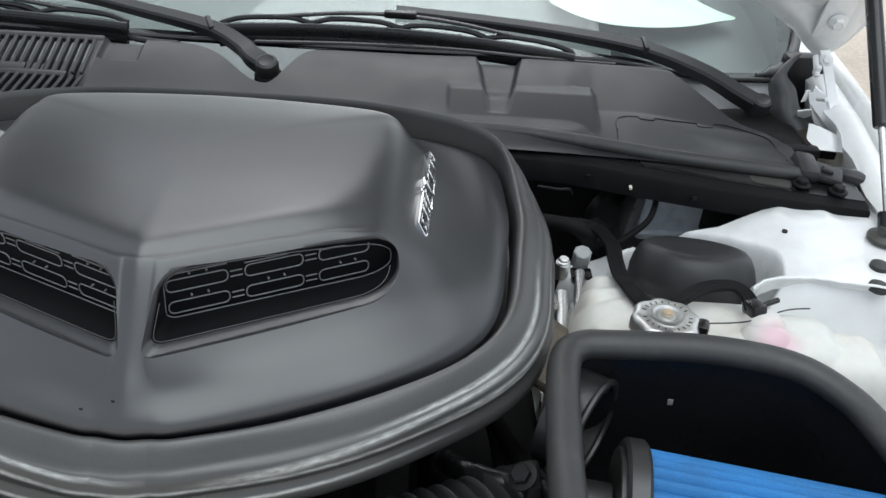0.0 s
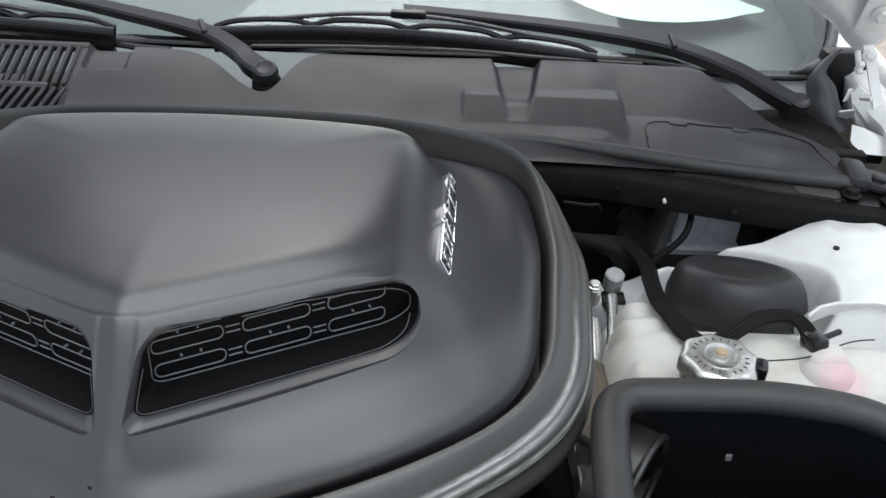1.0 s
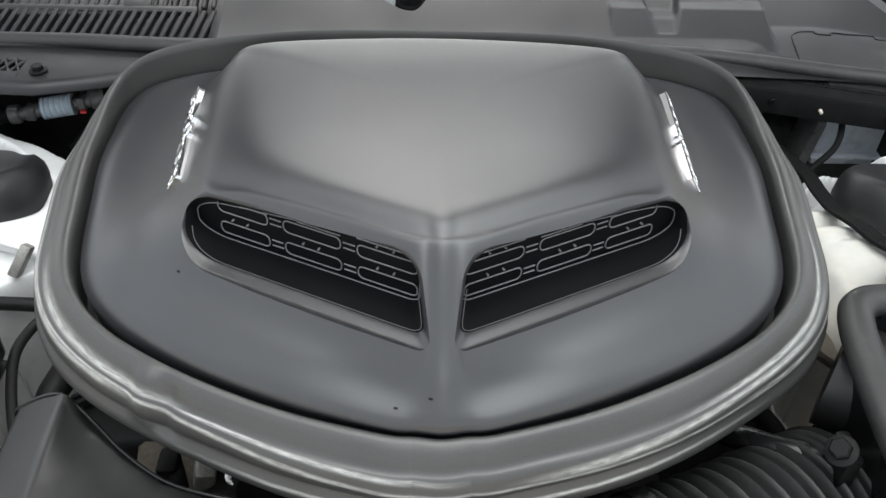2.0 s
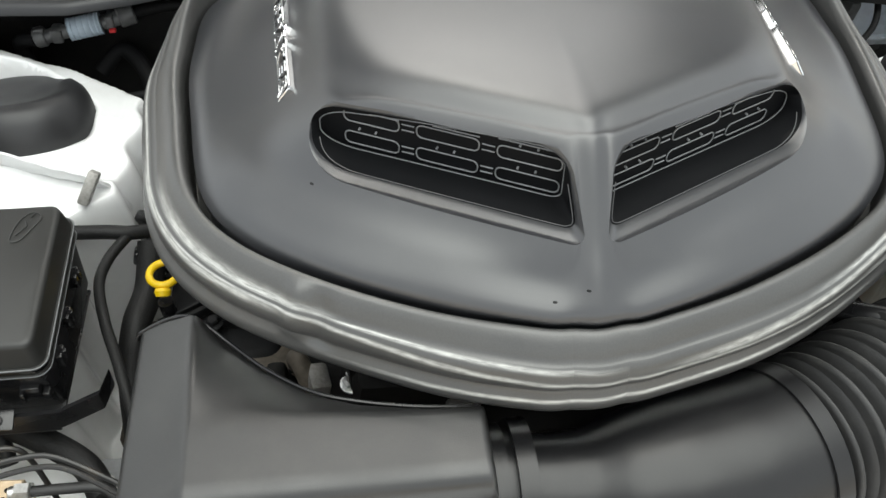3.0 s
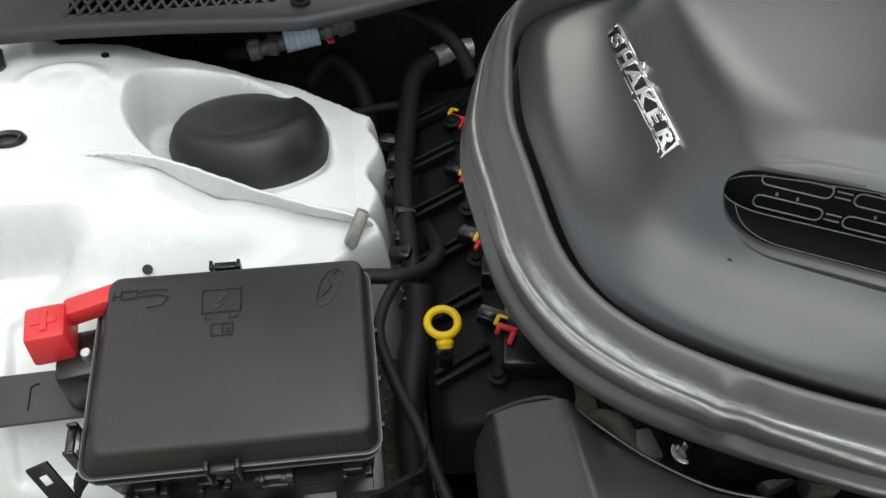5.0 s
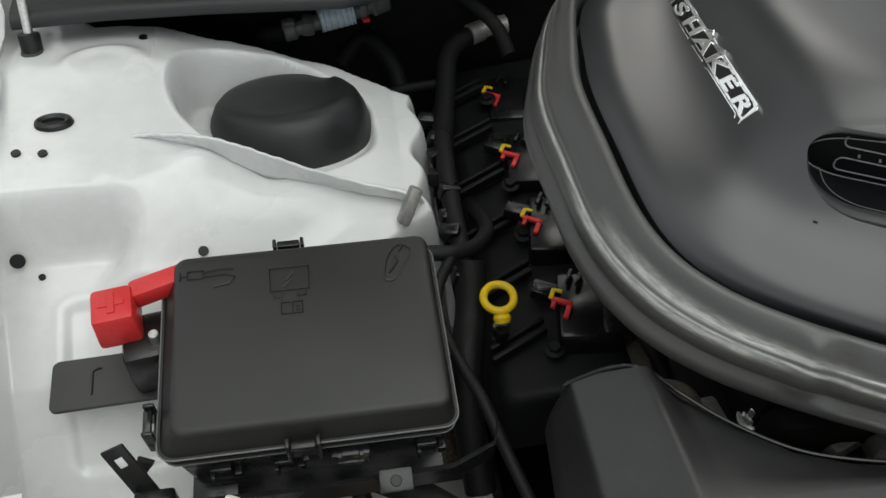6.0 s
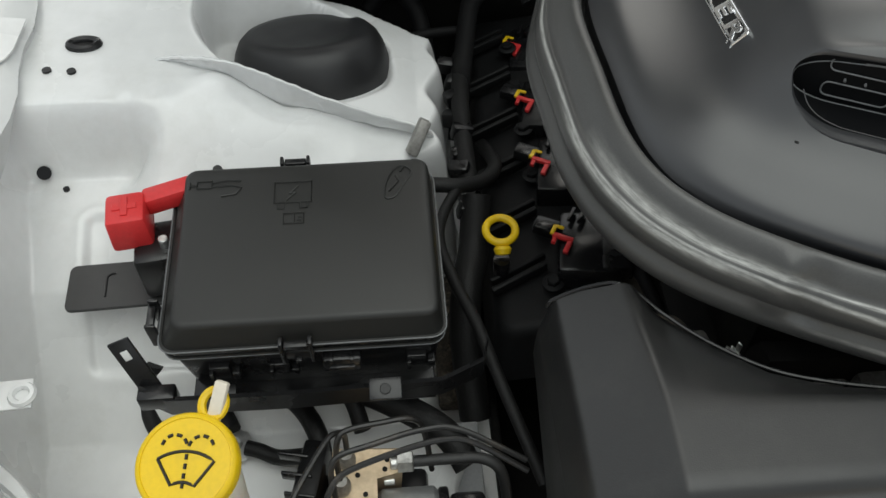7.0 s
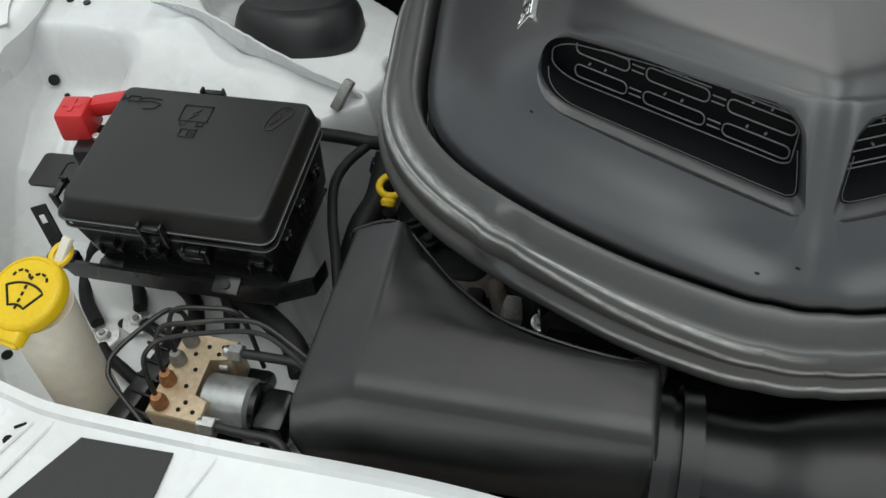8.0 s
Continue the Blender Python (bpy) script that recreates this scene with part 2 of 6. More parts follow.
def tinted(m, spot, reach, colour, amount):
    """A soft tint of the plastic round one place, where the fluid shows through."""
    n, l = m.node_tree.nodes, m.node_tree.links
    base = n["Principled BSDF"].inputs["Base Color"]
    geo, far, near, over = (n.new(k) for k in ("ShaderNodeNewGeometry", "ShaderNodeVectorMath", "ShaderNodeMapRange", "ShaderNodeMix"))
    far.operation, far.inputs[1].default_value = "DISTANCE", spot
    l.new(geo.outputs["Position"], far.inputs[0])
    near.interpolation_type = "SMOOTHSTEP"
    near.inputs["From Min"].default_value, near.inputs["From Max"].default_value, near.inputs["To Max"].default_value = reach, reach * .2, amount
    l.new(far.outputs["Value"], near.inputs["Value"])
    over.data_type = "RGBA"
    over.inputs[7].default_value = (*colour, 1)
    l.new(near.outputs[0], over.inputs[0])
    l.new(base.links[0].from_socket, over.inputs[6])
    l.new(over.outputs[2], base)


tinted(COOLANT, (.578, .140, .878), .036, (.70, .36, .46), .6)
RESERVOIR = mat("clear_reservoir", (0.52, 0.56, 0.60), 0.3, vary=0.12, fine=60, coarse=30, sub=0.2)
HOSE_BLUE = mat("pale_blue_plastic", (0.45, 0.53, 0.60), 0.45, vary=0.1)
CLEAR = mat("smoky_connector", (0.10, 0.10, 0.098), 0.35, vary=0.3, fine=90, coarse=40)
BLUE = mat("blue_filter_gauze", (0.020, 0.155, 0.40), 0.7, vary=0.35, fine=1100, bump=0.9)
CAPSTEEL = mat("stamped_cap_steel", (0.62, 0.62, 0.60), 0.33, 0.9, vary=0.2, fine=120, bump=0.2, stain=(0.25, 0.22, 0.18), stain_amount=0.4, stain_scale=40)
CONCRETE = mat("pale_concrete", (0.42, 0.36, 0.30), 0.85, vary=0.2, fine=60, coarse=1.2, bump=0.4, stain=(0.22, 0.19, 0.16), stain_amount=0.4, stain_scale=3)
# lightened grey: the sky's hazy reflection on the windscreen is put into this colour
DASH = mat("cabin_grey_with_sky_haze", (0.13, 0.137, 0.14), 0.6, vary=0.1)
PAPER = mat("printed_paper", (0.66, 0.80, 0.68), 0.7, vary=0.08, fine=90, coarse=16, stain=(0.42, 0.70, 0.40), stain_amount=0.6, stain_scale=7)
CAB_TAPE = mat("cloth_tape", (0.007, 0.007, 0.007), 0.6, vary=0.3, fine=500, bump=0.5, spec=0.35)
PIPE = mat("coated_brake_pipe", (0.014, 0.0135, 0.013), 0.42, 0.0, vary=0.2, stain=(0.13, 0.10, 0.07), stain_amount=0.4, stain_scale=40)
PAD = mat("dark_foam_pad", (0.035, 0.035, 0.034), 0.75, vary=0.2, fine=700, bump=0.4)
BARE = mat("bare_gasket_metal", (0.075, 0.073, 0.065), 0.5, 0.3, vary=0.2)
CREAM = mat("cream_plastic", (0.72, 0.66, 0.55), 0.45, vary=0.06)


# ---- the hood scoop ----
# Right halves of its level lines, from the nose round the side to the rear.
RIM = [(0, -.086, .940), (.04, -.082, .941), (.11, -.063, .943), (.185, -.031, .947), (.244, .009, .949), (.276, .055, .955), (.288, .130, .964), (.292, .212, .973), (.267, .289, .985), (.150, .317, .992), (0, .320, .994)]
SKIRT = [(0, -.0925, .955), (.04, -.0875, .956), (.108, -.066, .958), (.178, -.033, .960), (.234, .010, .961), (.264, .057, .966), (.274, .128, .974), (.273, .209, .984), (.249, .278, .995), (.140, .304, 1.001), (0, .309, 1.002)]
TOE = [(0, -.076, .974), (.036, -.067, .972), (.100, -.047, .975), (.165, -.014, .975), (.217, .022, .973), (.243, .066, .979), (.247, .130, .982), (.243, .206, .988), (.222, .266, .997), (.145, .296, 1.006), (0, .302, 1.010)]
LIP = [(0, -.052, .997), (.022, -.054, .992), (.087, -.026, .992), (.150, .010, .993), (.199, .043, .990), (.218, .078, .991), (.214, .135, .996), (.212, .205, 1.000), (.202, .259, 1.007), (.158, .290, 1.017), (0, .296, 1.022)]
BROW = [(0, -.011, 1.0415), (.023, -.006, 1.0400), (.075, .020, 1.0375), (.138, .050, 1.034), (.172, .066, 1.027), (.187, .098, 1.020), (.190, .145, 1.022), (.192, .205, 1.024), (.187, .258, 1.026), (.156, .285, 1.031), (0, .292, 1.033)]
LEDGE = [(0, -.003, 1.0455), (.022, .003, 1.0435), (.073, .028, 1.0415), (.132, .056, 1.0378), (.163, .074, 1.0320), (.174, .106, 1.0345), (.179, .150, 1.0355), (.181, .205, 1.0360), (.177, .254, 1.036), (.150, .280, 1.037), (0, .288, 1.039)]
CREST = [(0, .009, 1.0515), (.030, .023, 1.0510), (.078, .046, 1.0498), (.116, .068, 1.0480), (.142, .088, 1.0460), (.154, .124, 1.0455), (.161, .158, 1.0445), (.166, .205, 1.0435), (.165, .248, 1.0415), (.142, .272, 1.0415), (0, .281, 1.0430)]


def whole(half, n=10):
    """The closed line of a right half and its mirror image."""
    half = [Vector(p) for p in half]
    half.insert(1, half[0].lerp(half[1], .42))
    full = half + [Vector((-p.x, p.y, p.z)) for p in reversed(half[1:-1])]
    return crom(full, n, True)


def drawn_in(line, k, dz, c=(0, .155)):
    return [Vector((c[0] + (p.x - c[0]) * k, c[1] + (p.y - c[1]) * k, p.z + dz)) for p in line]


VENT_A = radians(25.5)
VA, VN = Vector((math.cos(VENT_A), math.sin(VENT_A), 0)), Vector((-math.sin(VENT_A), math.cos(VENT_A), 0))
RIM_FOOT, GRILLE_FOOT = Vector((.002, -.0600, .9915)), Vector((.0, -.0105, .984))


def vent_point(s, h, depth):
    """A point of the right vent: s along it, h from its foot (0) to its brow (1), depth 0 at the rim and 1 at the grille."""
    rim = RIM_FOOT + VA * (s + .012 * h * (1 - s / .2)) + Vector((0, .0365 + .010 * (s / .2) ** 2, .0485 - .0145 * (s / .2) ** 2)) * h
    rim += VN * (.002 * (s / .2) ** 2 * (1 - h) + .006 * (1 - min(1, max(0, s / .2))) ** 3 * h + .0015)
    back = GRILLE_FOOT + VA * (.004 + s * .955) + Vector((0, 0, .050 - .016 * (s / .2) ** 2)) * h
    return rim.lerp(back, depth)


def vent_ring(grow, depth, out=0.0):
    away = (Vector((0, 0, .45)) - VN).normalized()
    pts = []
    ring = [Vector((q[0], q[1], 0)) for q in rounded(.0075 - grow, .2125 + grow, 0, .070, (.010, .030, .026, .022), 8)]
    dense = []
    for i, (a, b) in enumerate(zip(ring, ring[1:] + ring[:1])):
        steps = {8: 24, 17: 6, 26: 24, 35: 6}.get(i, 1)
        dense += [a.lerp(b, k / steps) for k in range(steps)]
    for s, h, _ in dense:
        lo, hi = grow * 16, min(grow, .0022) * 14
        pts.append(vent_point(s, h / .070 * (1 + lo + hi) - lo, depth) + away * out)
    return pts


def scoop_body():
    """Level lines joined by smooth profiles; the shoulders are rounded off above the vents."""
    keys = [whole(c) for c in (RIM, SKIRT, TOE, LIP, BROW, LEDGE, CREST)]
    rim, crest = keys[0], keys[-1]
    for k in (.84, .62, .35, .04):
        ring = drawn_in(crest, k, 0)
        w = k ** 4
        for p in ring:
            p.z = p.z * w + (1.0540 - .026 * p.y + .0035 * (1 - k * k)) * (1 - w)
        keys.append(ring)
    rows = []
    for i in range(len(keys) - 1):
        a, b, c, d = keys[max(0, i - 1)], keys[i], keys[i + 1], keys[min(len(keys) - 1, i + 2)]
        for j in range(1, 7):
            t = j / 6
            rows.append([0.5 * ((2 * q) + (r - p) * t + (2 * p - 5 * q + 4 * r - s) * t * t + (3 * q - p - 3 * r + s) * t ** 3) for p, q, r, s in zip(a, b, c, d)])
    soft = [0.0] * 8 + [1.0] * (len(rows) - 9) + [0.0]
    for turn in range(14):
        rows = [[p.lerp((rows[i - 1][j] + rows[i + 1][j]) / 2, .5 * soft[i] * rounding(i, p)) if soft[i] else p for j, p in enumerate(row)] for i, row in enumerate(rows)]
    low = drawn_in(rim, .985, -.035)
    return loft([low, [p.lerp(q, .8) for p, q in zip(low, rim)], rim] + rows, True, True)


def rounding(i, p):
    """Little rounding at the mouths of the vents, full rounding elsewhere."""
    front = 1 - sstep(.06, .10, p.y)
    return 1 - front * (.92 if i < 23 else .92 - .06 * (i - 22) if i < 30 else .45 if i < 37 else .2)


def cut_out(name, geo, cutters, material, inner, lip):
    """The solid with the cutters taken out of it."""
    ob = new(name, make_mesh(name, geo, material, True, 60))
    ob.data.materials.append(inner)
    tools = []
    for g in cutters:
        bm = bmesh.new()
        vs = [bm.verts.new(v) for v in g[0]]
        for f in g[1]:
            bm.faces.new([vs[i] for i in f])
        bmesh.ops.recalc_face_normals(bm, faces=bm.faces[:])
        me = bpy.data.meshes.new("cutter")
        bm.to_mesh(me)
        bm.free()
        me.materials.append(material)
        me.materials.append(inner)
        me.polygons.foreach_set("material_index", [0 if i < lip else 1 for i in range(len(me.polygons))])
        tool = new("cutter", me)
        tools.append(tool)
        mod = ob.modifiers.new("cut", "BOOLEAN")
        mod.operation, mod.solver, mod.object = "DIFFERENCE", "EXACT", tool
    dg = bpy.context.evaluated_depsgraph_get()
    done = bpy.data.meshes.new_from_object(ob.evaluated_get(dg))
    ob.modifiers.clear()
    ob.data = done
    done.name = name
    for tool in tools:
        bpy.data.objects.remove(tool)
    done.polygons.foreach_set("use_smooth", [True] * len(done.polygons))
    done.set_sharp_from_angle(angle=radians(40))
    return ob


def solid(geo):
    bm = bmesh.new()
    vs = [bm.verts.new(v) for v in geo[0]]
    for f in geo[1]:
        bm.faces.new([vs[i] for i in f])
    bmesh.ops.recalc_face_normals(bm, faces=bm.faces[:])
    return from_bm(bm)


hood_scoop = thing("hood_scoop", (0, .12, .93), "satin black shaker hood scoop with two front vents", "hood scoop")
cutter = loft([vent_ring(.0010, 0, .05), vent_ring(.0010, 0, .0), vent_ring(.0004, .030), vent_ring(-.0014, .08), vent_ring(-.0030, .19), vent_ring(-.0050, 1.05)], True, True)
body = cut_out("body", solid(scoop_body()), [cutter, mirrored(cutter)], SATIN, GLOSSY_DARK, 4 * len(vent_ring(0, 0)))
body.parent = hood_scoop
body.matrix_parent_inverse = Matrix.Translation(-hood_scoop.location)


def slot_frame(s0, s1, z0, z1, r=.0006):
    """The raised rim of one grille slot on the back of the right vent."""
    ring = rounded(s0, s1, z0, z1, (.0045,) * 4, 5)
    return tube([GRILLE_FOOT + VA * s + Vector((0, 0, z)) - VN * .0012 for s, z in ring], r, 6, True)


def grille(flip):
    side = mirrored if flip else (lambda g: g)
    plate = part("vent_grille", side(loft([vent_ring(-.0044, 1.0), vent_ring(-.0044, 1.04)], True, True)), GLOSSY_DARK, hood_scoop, "black grille plate with slotted rims", False)
    for row in range(2):
        for k in range(3):
            s0 = .0175 + k * .0605
            part("slot_rim", side(slot_frame(s0, s0 + (.047 if k < 2 else .043), .0075 + row * .0205, .0185 + row * .0205)), EDGE_GREY, plate)
            for q in (.018, .031):
                part("stud", side(rod(GRILLE_FOOT + VA * (s0 + q) + Vector((0, 0, .0225 + row * .0205)) - VN * .0005, GRILLE_FOOT + VA * (s0 + q) + Vector((0, 0, .0225 + row * .0205)) - VN * .003, .0009, 6)), EDGE_GREY, plate)
    for row in range(2):
        for k in range(2):
            s0 = .0645 + k * .0605
            for dz in (.0105, .0155):
                a = GRILLE_FOOT + VA * s0 + Vector((0, 0, dz + row * .0205)) - VN * .001
                part("bridge", side(tube([a + VA * .002, a + VA * .0115], .0006, 6)), EDGE_GREY, plate)
    for k in range(3):
        s0 = .0175 + k * .0605
        a = GRILLE_FOOT + Vector((0, 0, .0445 - .003 * k)) - VN * .0012
        part("slot_rim", side(tube([a + VA * s0, a + VA * (s0 + .047 - .012 * k)], .0006, 6)), EDGE_GREY, plate)
    part("inner_bead", side(tube(vent_ring(-.0052, .93), .0005, 6, True)), EDGE_GREY, plate)
    edge = [(.203, .45), (.201, .28), (.195, .15), (.184, .07), (.17, .05), (.12, .05), (.07, .05), (.025, .05), (.0165, .07), (.0125, .13), (.0120, .3), (.0125, .55)]
    part("vent_lip", side(tube(crom([vent_point(q, h + .012, .195) for q, h in edge], 6), .0004, 6)), TRIM_GREY, hood_scoop, "thin bright bead inside the vent")


grille(False)
grille(True)


def letter_mesh(ch, size, offset, extrude):
    cu = bpy.data.curves.new("letter", "FONT")
    cu.body, cu.size, cu.offset, cu.extrude, cu.align_x, cu.shear, cu.bevel_depth = ch, size, offset, extrude, "CENTER", 0.25, 0.0004
    tmp = new("letter", cu)
    me = bpy.data.meshes.new_from_object(tmp.evaluated_get(bpy.context.evaluated_depsgraph_get()))
    bpy.data.objects.remove(tmp)
    return me


def badge(m):
    """A chrome word on the side of the scoop; m's x runs along the word, its z out of the surface."""
    line = [(-.070, .0010), (-.0672, -.0008), (-.0260, -.0008), (-.0235, -.0040), (-.0160, -.0012), (.0010, -.0012), (.0035, -.0035), (.0120, -.0010), (.0600, -.0010), (.0635, -.0045), (.0690, -.0042), (.0675, -.0005), (.0700, .0120), (.0685, .0140), (.0130, .0140), (.0110, .0165), (.0040, .0140), (-.0080, .0142), (-.0120, .0175), (-.0170, .0142), (-.0660, .0140)]
    plate = part("badge", xf(prism(line, -.008, -.0004, .0006, 1), m), CHROME, hood_scoop, "chrome lettered badge with dark inlays")
    part("rim", xf(tube([Vector((x, y, 0)) for x, y in line], .0008, 6, True), m), CHROME, plate)
    part("inlay", xf(prism(rounded(-.066, .066, .0016, .0116, (.001,) * 4, 2), -.001, .0002, .0001, 1), m), INSERT, plate, "dark badge inlay")
    for k, ch in enumerate("SHAKER"):
        me = letter_mesh(ch, .0142, .00025, .0007)
        me.transform(m @ Matrix.Translation((-.0555 + k * .0222, .0017, .0004)) @ Matrix.Diagonal((1.95, 1, 1, 1)))
        me.materials.clear()
        me.materials.append(CHROME)
        ob = new("letter", me)
        ob.parent = plate


def badge_pose(side):
    lo, hi = Vector((side * .2085, .105, .9975)), Vector((side * .2170, .253, .9960))
    out = Vector((side * .84, 0, .543))
    run = (hi - lo) if side > 0 else (lo - hi)
    x = run.normalized()
    z = (out - x * out.dot(x)).normalized()
    y = z.cross(x)
    m = Matrix((x, y, z)).transposed().to_4x4()
    m.translation = (lo + hi) / 2 + z * .0042
    return m


badge(badge_pose(1))
badge(badge_pose(-1))

# ---- the rubber seal round the scoop ----
SCUFF = mat("scuffed_rubber_seal", (0.040, 0.0400, 0.0390), 0.40, vary=0.15, fine=700, bump=0.08, spec=0.8)


def scuffed(m, lines):
    """Pale rubbed streaks that run along the seal."""
    n, l = m.node_tree.nodes, m.node_tree.links
    b = n["Principled BSDF"]
    uv = n.new("ShaderNodeUVMap")
    uv.uv_map = "run"
    sep = n.new("ShaderNodeSeparateXYZ")
    l.new(uv.outputs[0], sep.inputs[0])
    streak, patch = n.new("ShaderNodeTexNoise"), n.new("ShaderNodeTexNoise")
    for t, sc, k in ((streak, (14, 16, 1), 6), (patch, (7, 3, 1), 5)):
        mp = n.new("ShaderNodeMapping")
        mp.inputs["Scale"].default_value = sc
        l.new(uv.outputs[0], mp.inputs[0])
        l.new(mp.outputs[0], t.inputs["Vector"])
        t.inputs["Scale"].default_value, t.inputs["Detail"].default_value = 1.0, k
    band = n.new("ShaderNodeValToRGB")
    band.color_ramp.elements[0].position, band.color_ramp.elements[1].position = 0.30, 0.95
    band.color_ramp.elements[0].color = band.color_ramp.elements[1].color = (0, 0, 0, 1)
    for pos, v in ((0.37, 0.45), (0.44, 0.9), (0.50, 1.0), (0.58, 0.85), (0.66, 0.35), (0.76, 0.8), (0.86, 0.5)):
        e = band.color_ramp.elements.new(pos)
        e.color = (v, v, v, 1)
    l.new(sep.outputs[1], band.inputs[0])
    a = n.new("ShaderNodeMapRange")
    a.inputs["From Min"].default_value, a.inputs["From Max"].default_value = 0.42, 0.82
    l.new(streak.outputs["Fac"], a.inputs["Value"])
    p = n.new("ShaderNodeMapRange")
    p.inputs["From Min"].default_value, p.inputs["From Max"].default_value = 0.44, 0.62
    l.new(patch.outputs["Fac"], p.inputs["Value"])
    geo = n.new("ShaderNodeNewGeometry")
    for spot, reach in (((-.206, -.040, .925), .045), ((.200, -.068, .920), .060)):
        far = n.new("ShaderNodeVectorMath")
        far.operation = "DISTANCE"
        far.inputs[1].default_value = spot
        l.new(geo.outputs["Position"], far.inputs[0])
        near = n.new("ShaderNodeMapRange")
        near.inputs["From Min"].default_value, near.inputs["From Max"].default_value = reach, reach * .25
        near.inputs["To Max"].default_value = 0.75
        l.new(far.outputs["Value"], near.inputs["Value"])
        most = n.new("ShaderNodeMath")
        most.operation = "MAXIMUM"
        l.new(p.outputs[0], most.inputs[0])
        l.new(near.outputs[0], most.inputs[1])
        p = most
    x, y, z = (n.new("ShaderNodeMath") for _ in range(3))
    for q in (x, y, z):
        q.operation = "MULTIPLY"
    l.new(a.outputs[0], x.inputs[0])
    l.new(p.outputs[0], x.inputs[1])
    l.new(x.outputs[0], y.inputs[0])
    l.new(band.outputs[0], y.inputs[1])
    l.new(y.outputs[0], z.inputs[0])
    z.inputs[1].default_value = 0.04
    worn = z
    dust = n.new("ShaderNodeTexNoise")
    dust.inputs["Scale"].default_value, dust.inputs["Detail"].default_value, dust.inputs["Roughness"].default_value = 1.0, 6, 0.62
    lay = n.new("ShaderNodeMapping")
    lay.inputs["Scale"].default_value = (75, 40, 1)
    l.new(uv.outputs[0], lay.inputs[0])
    l.new(lay.outputs[0], dust.inputs["Vector"])
    for u0, v0, u1, v1, wide in lines:
        # a rubbed line from one place along the seal to another
        drift = n.new("ShaderNodeMapRange")
        drift.inputs["From Min"].default_value, drift.inputs["From Max"].default_value = u0, u1
        drift.inputs["To Min"].default_value, drift.inputs["To Max"].default_value = v0, v1
        l.new(sep.outputs[0], drift.inputs["Value"])
        off, size, near, ends, fade, blend, most = (n.new(k) for k in ("ShaderNodeMath", "ShaderNodeMath", "ShaderNodeMapRange", "ShaderNodeMapRange", "ShaderNodeMath", "ShaderNodeMath", "ShaderNodeMath"))
        off.operation, size.operation, fade.operation, blend.operation, most.operation = "SUBTRACT", "ABSOLUTE", "MULTIPLY", "MULTIPLY", "MAXIMUM"
        l.new(sep.outputs[1], off.inputs[0])
        l.new(drift.outputs[0], off.inputs[1])
        l.new(off.outputs[0], size.inputs[0])
        near.inputs["From Min"].default_value, near.inputs["From Max"].default_value = wide, 0.0
        near.interpolation_type = "SMOOTHSTEP"
        l.new(size.outputs[0], near.inputs["Value"])
        ends.inputs["From Min"].default_value, ends.inputs["From Max"].default_value = (u1 - u0) / 2, (u1 - u0) * .25
        mid, gap = n.new("ShaderNodeMath"), n.new("ShaderNodeMath")
        mid.operation, gap.operation = "SUBTRACT", "ABSOLUTE"
        mid.inputs[1].default_value = (u0 + u1) / 2
        l.new(sep.outputs[0], mid.inputs[0])
        l.new(mid.outputs[0], gap.inputs[0])
        l.new(gap.outputs[0], ends.inputs["Value"])
        l.new(near.outputs[0], fade.inputs[0])
        l.new(ends.outputs[0], fade.inputs[1])
        rough = n.new("ShaderNodeMapRange")
        rough.inputs["From Min"].default_value, rough.inputs["From Max"].default_value = 0.30, 0.75
        rough.inputs["To Min"].default_value, rough.inputs["To Max"].default_value = 0.20, 1.0
        l.new(dust.outputs["Fac"], rough.inputs["Value"])
        l.new(fade.outputs[0], blend.inputs[0])
        l.new(rough.outputs[0], blend.inputs[1])
        l.new(worn.outputs[0], most.inputs[0])
        l.new(blend.outputs[0], most.inputs[1])
        worn = most
    z = worn
    over = n.new("ShaderNodeMix")
    over.data_type = "RGBA"
    over.inputs[7].default_value = (0.52, 0.525, 0.50, 1)
    l.new(z.outputs[0], over.inputs[0])
    l.new(b.inputs["Base Color"].links[0].from_socket, over.inputs[6])
    l.new(over.outputs[2], b.inputs["Base Color"])



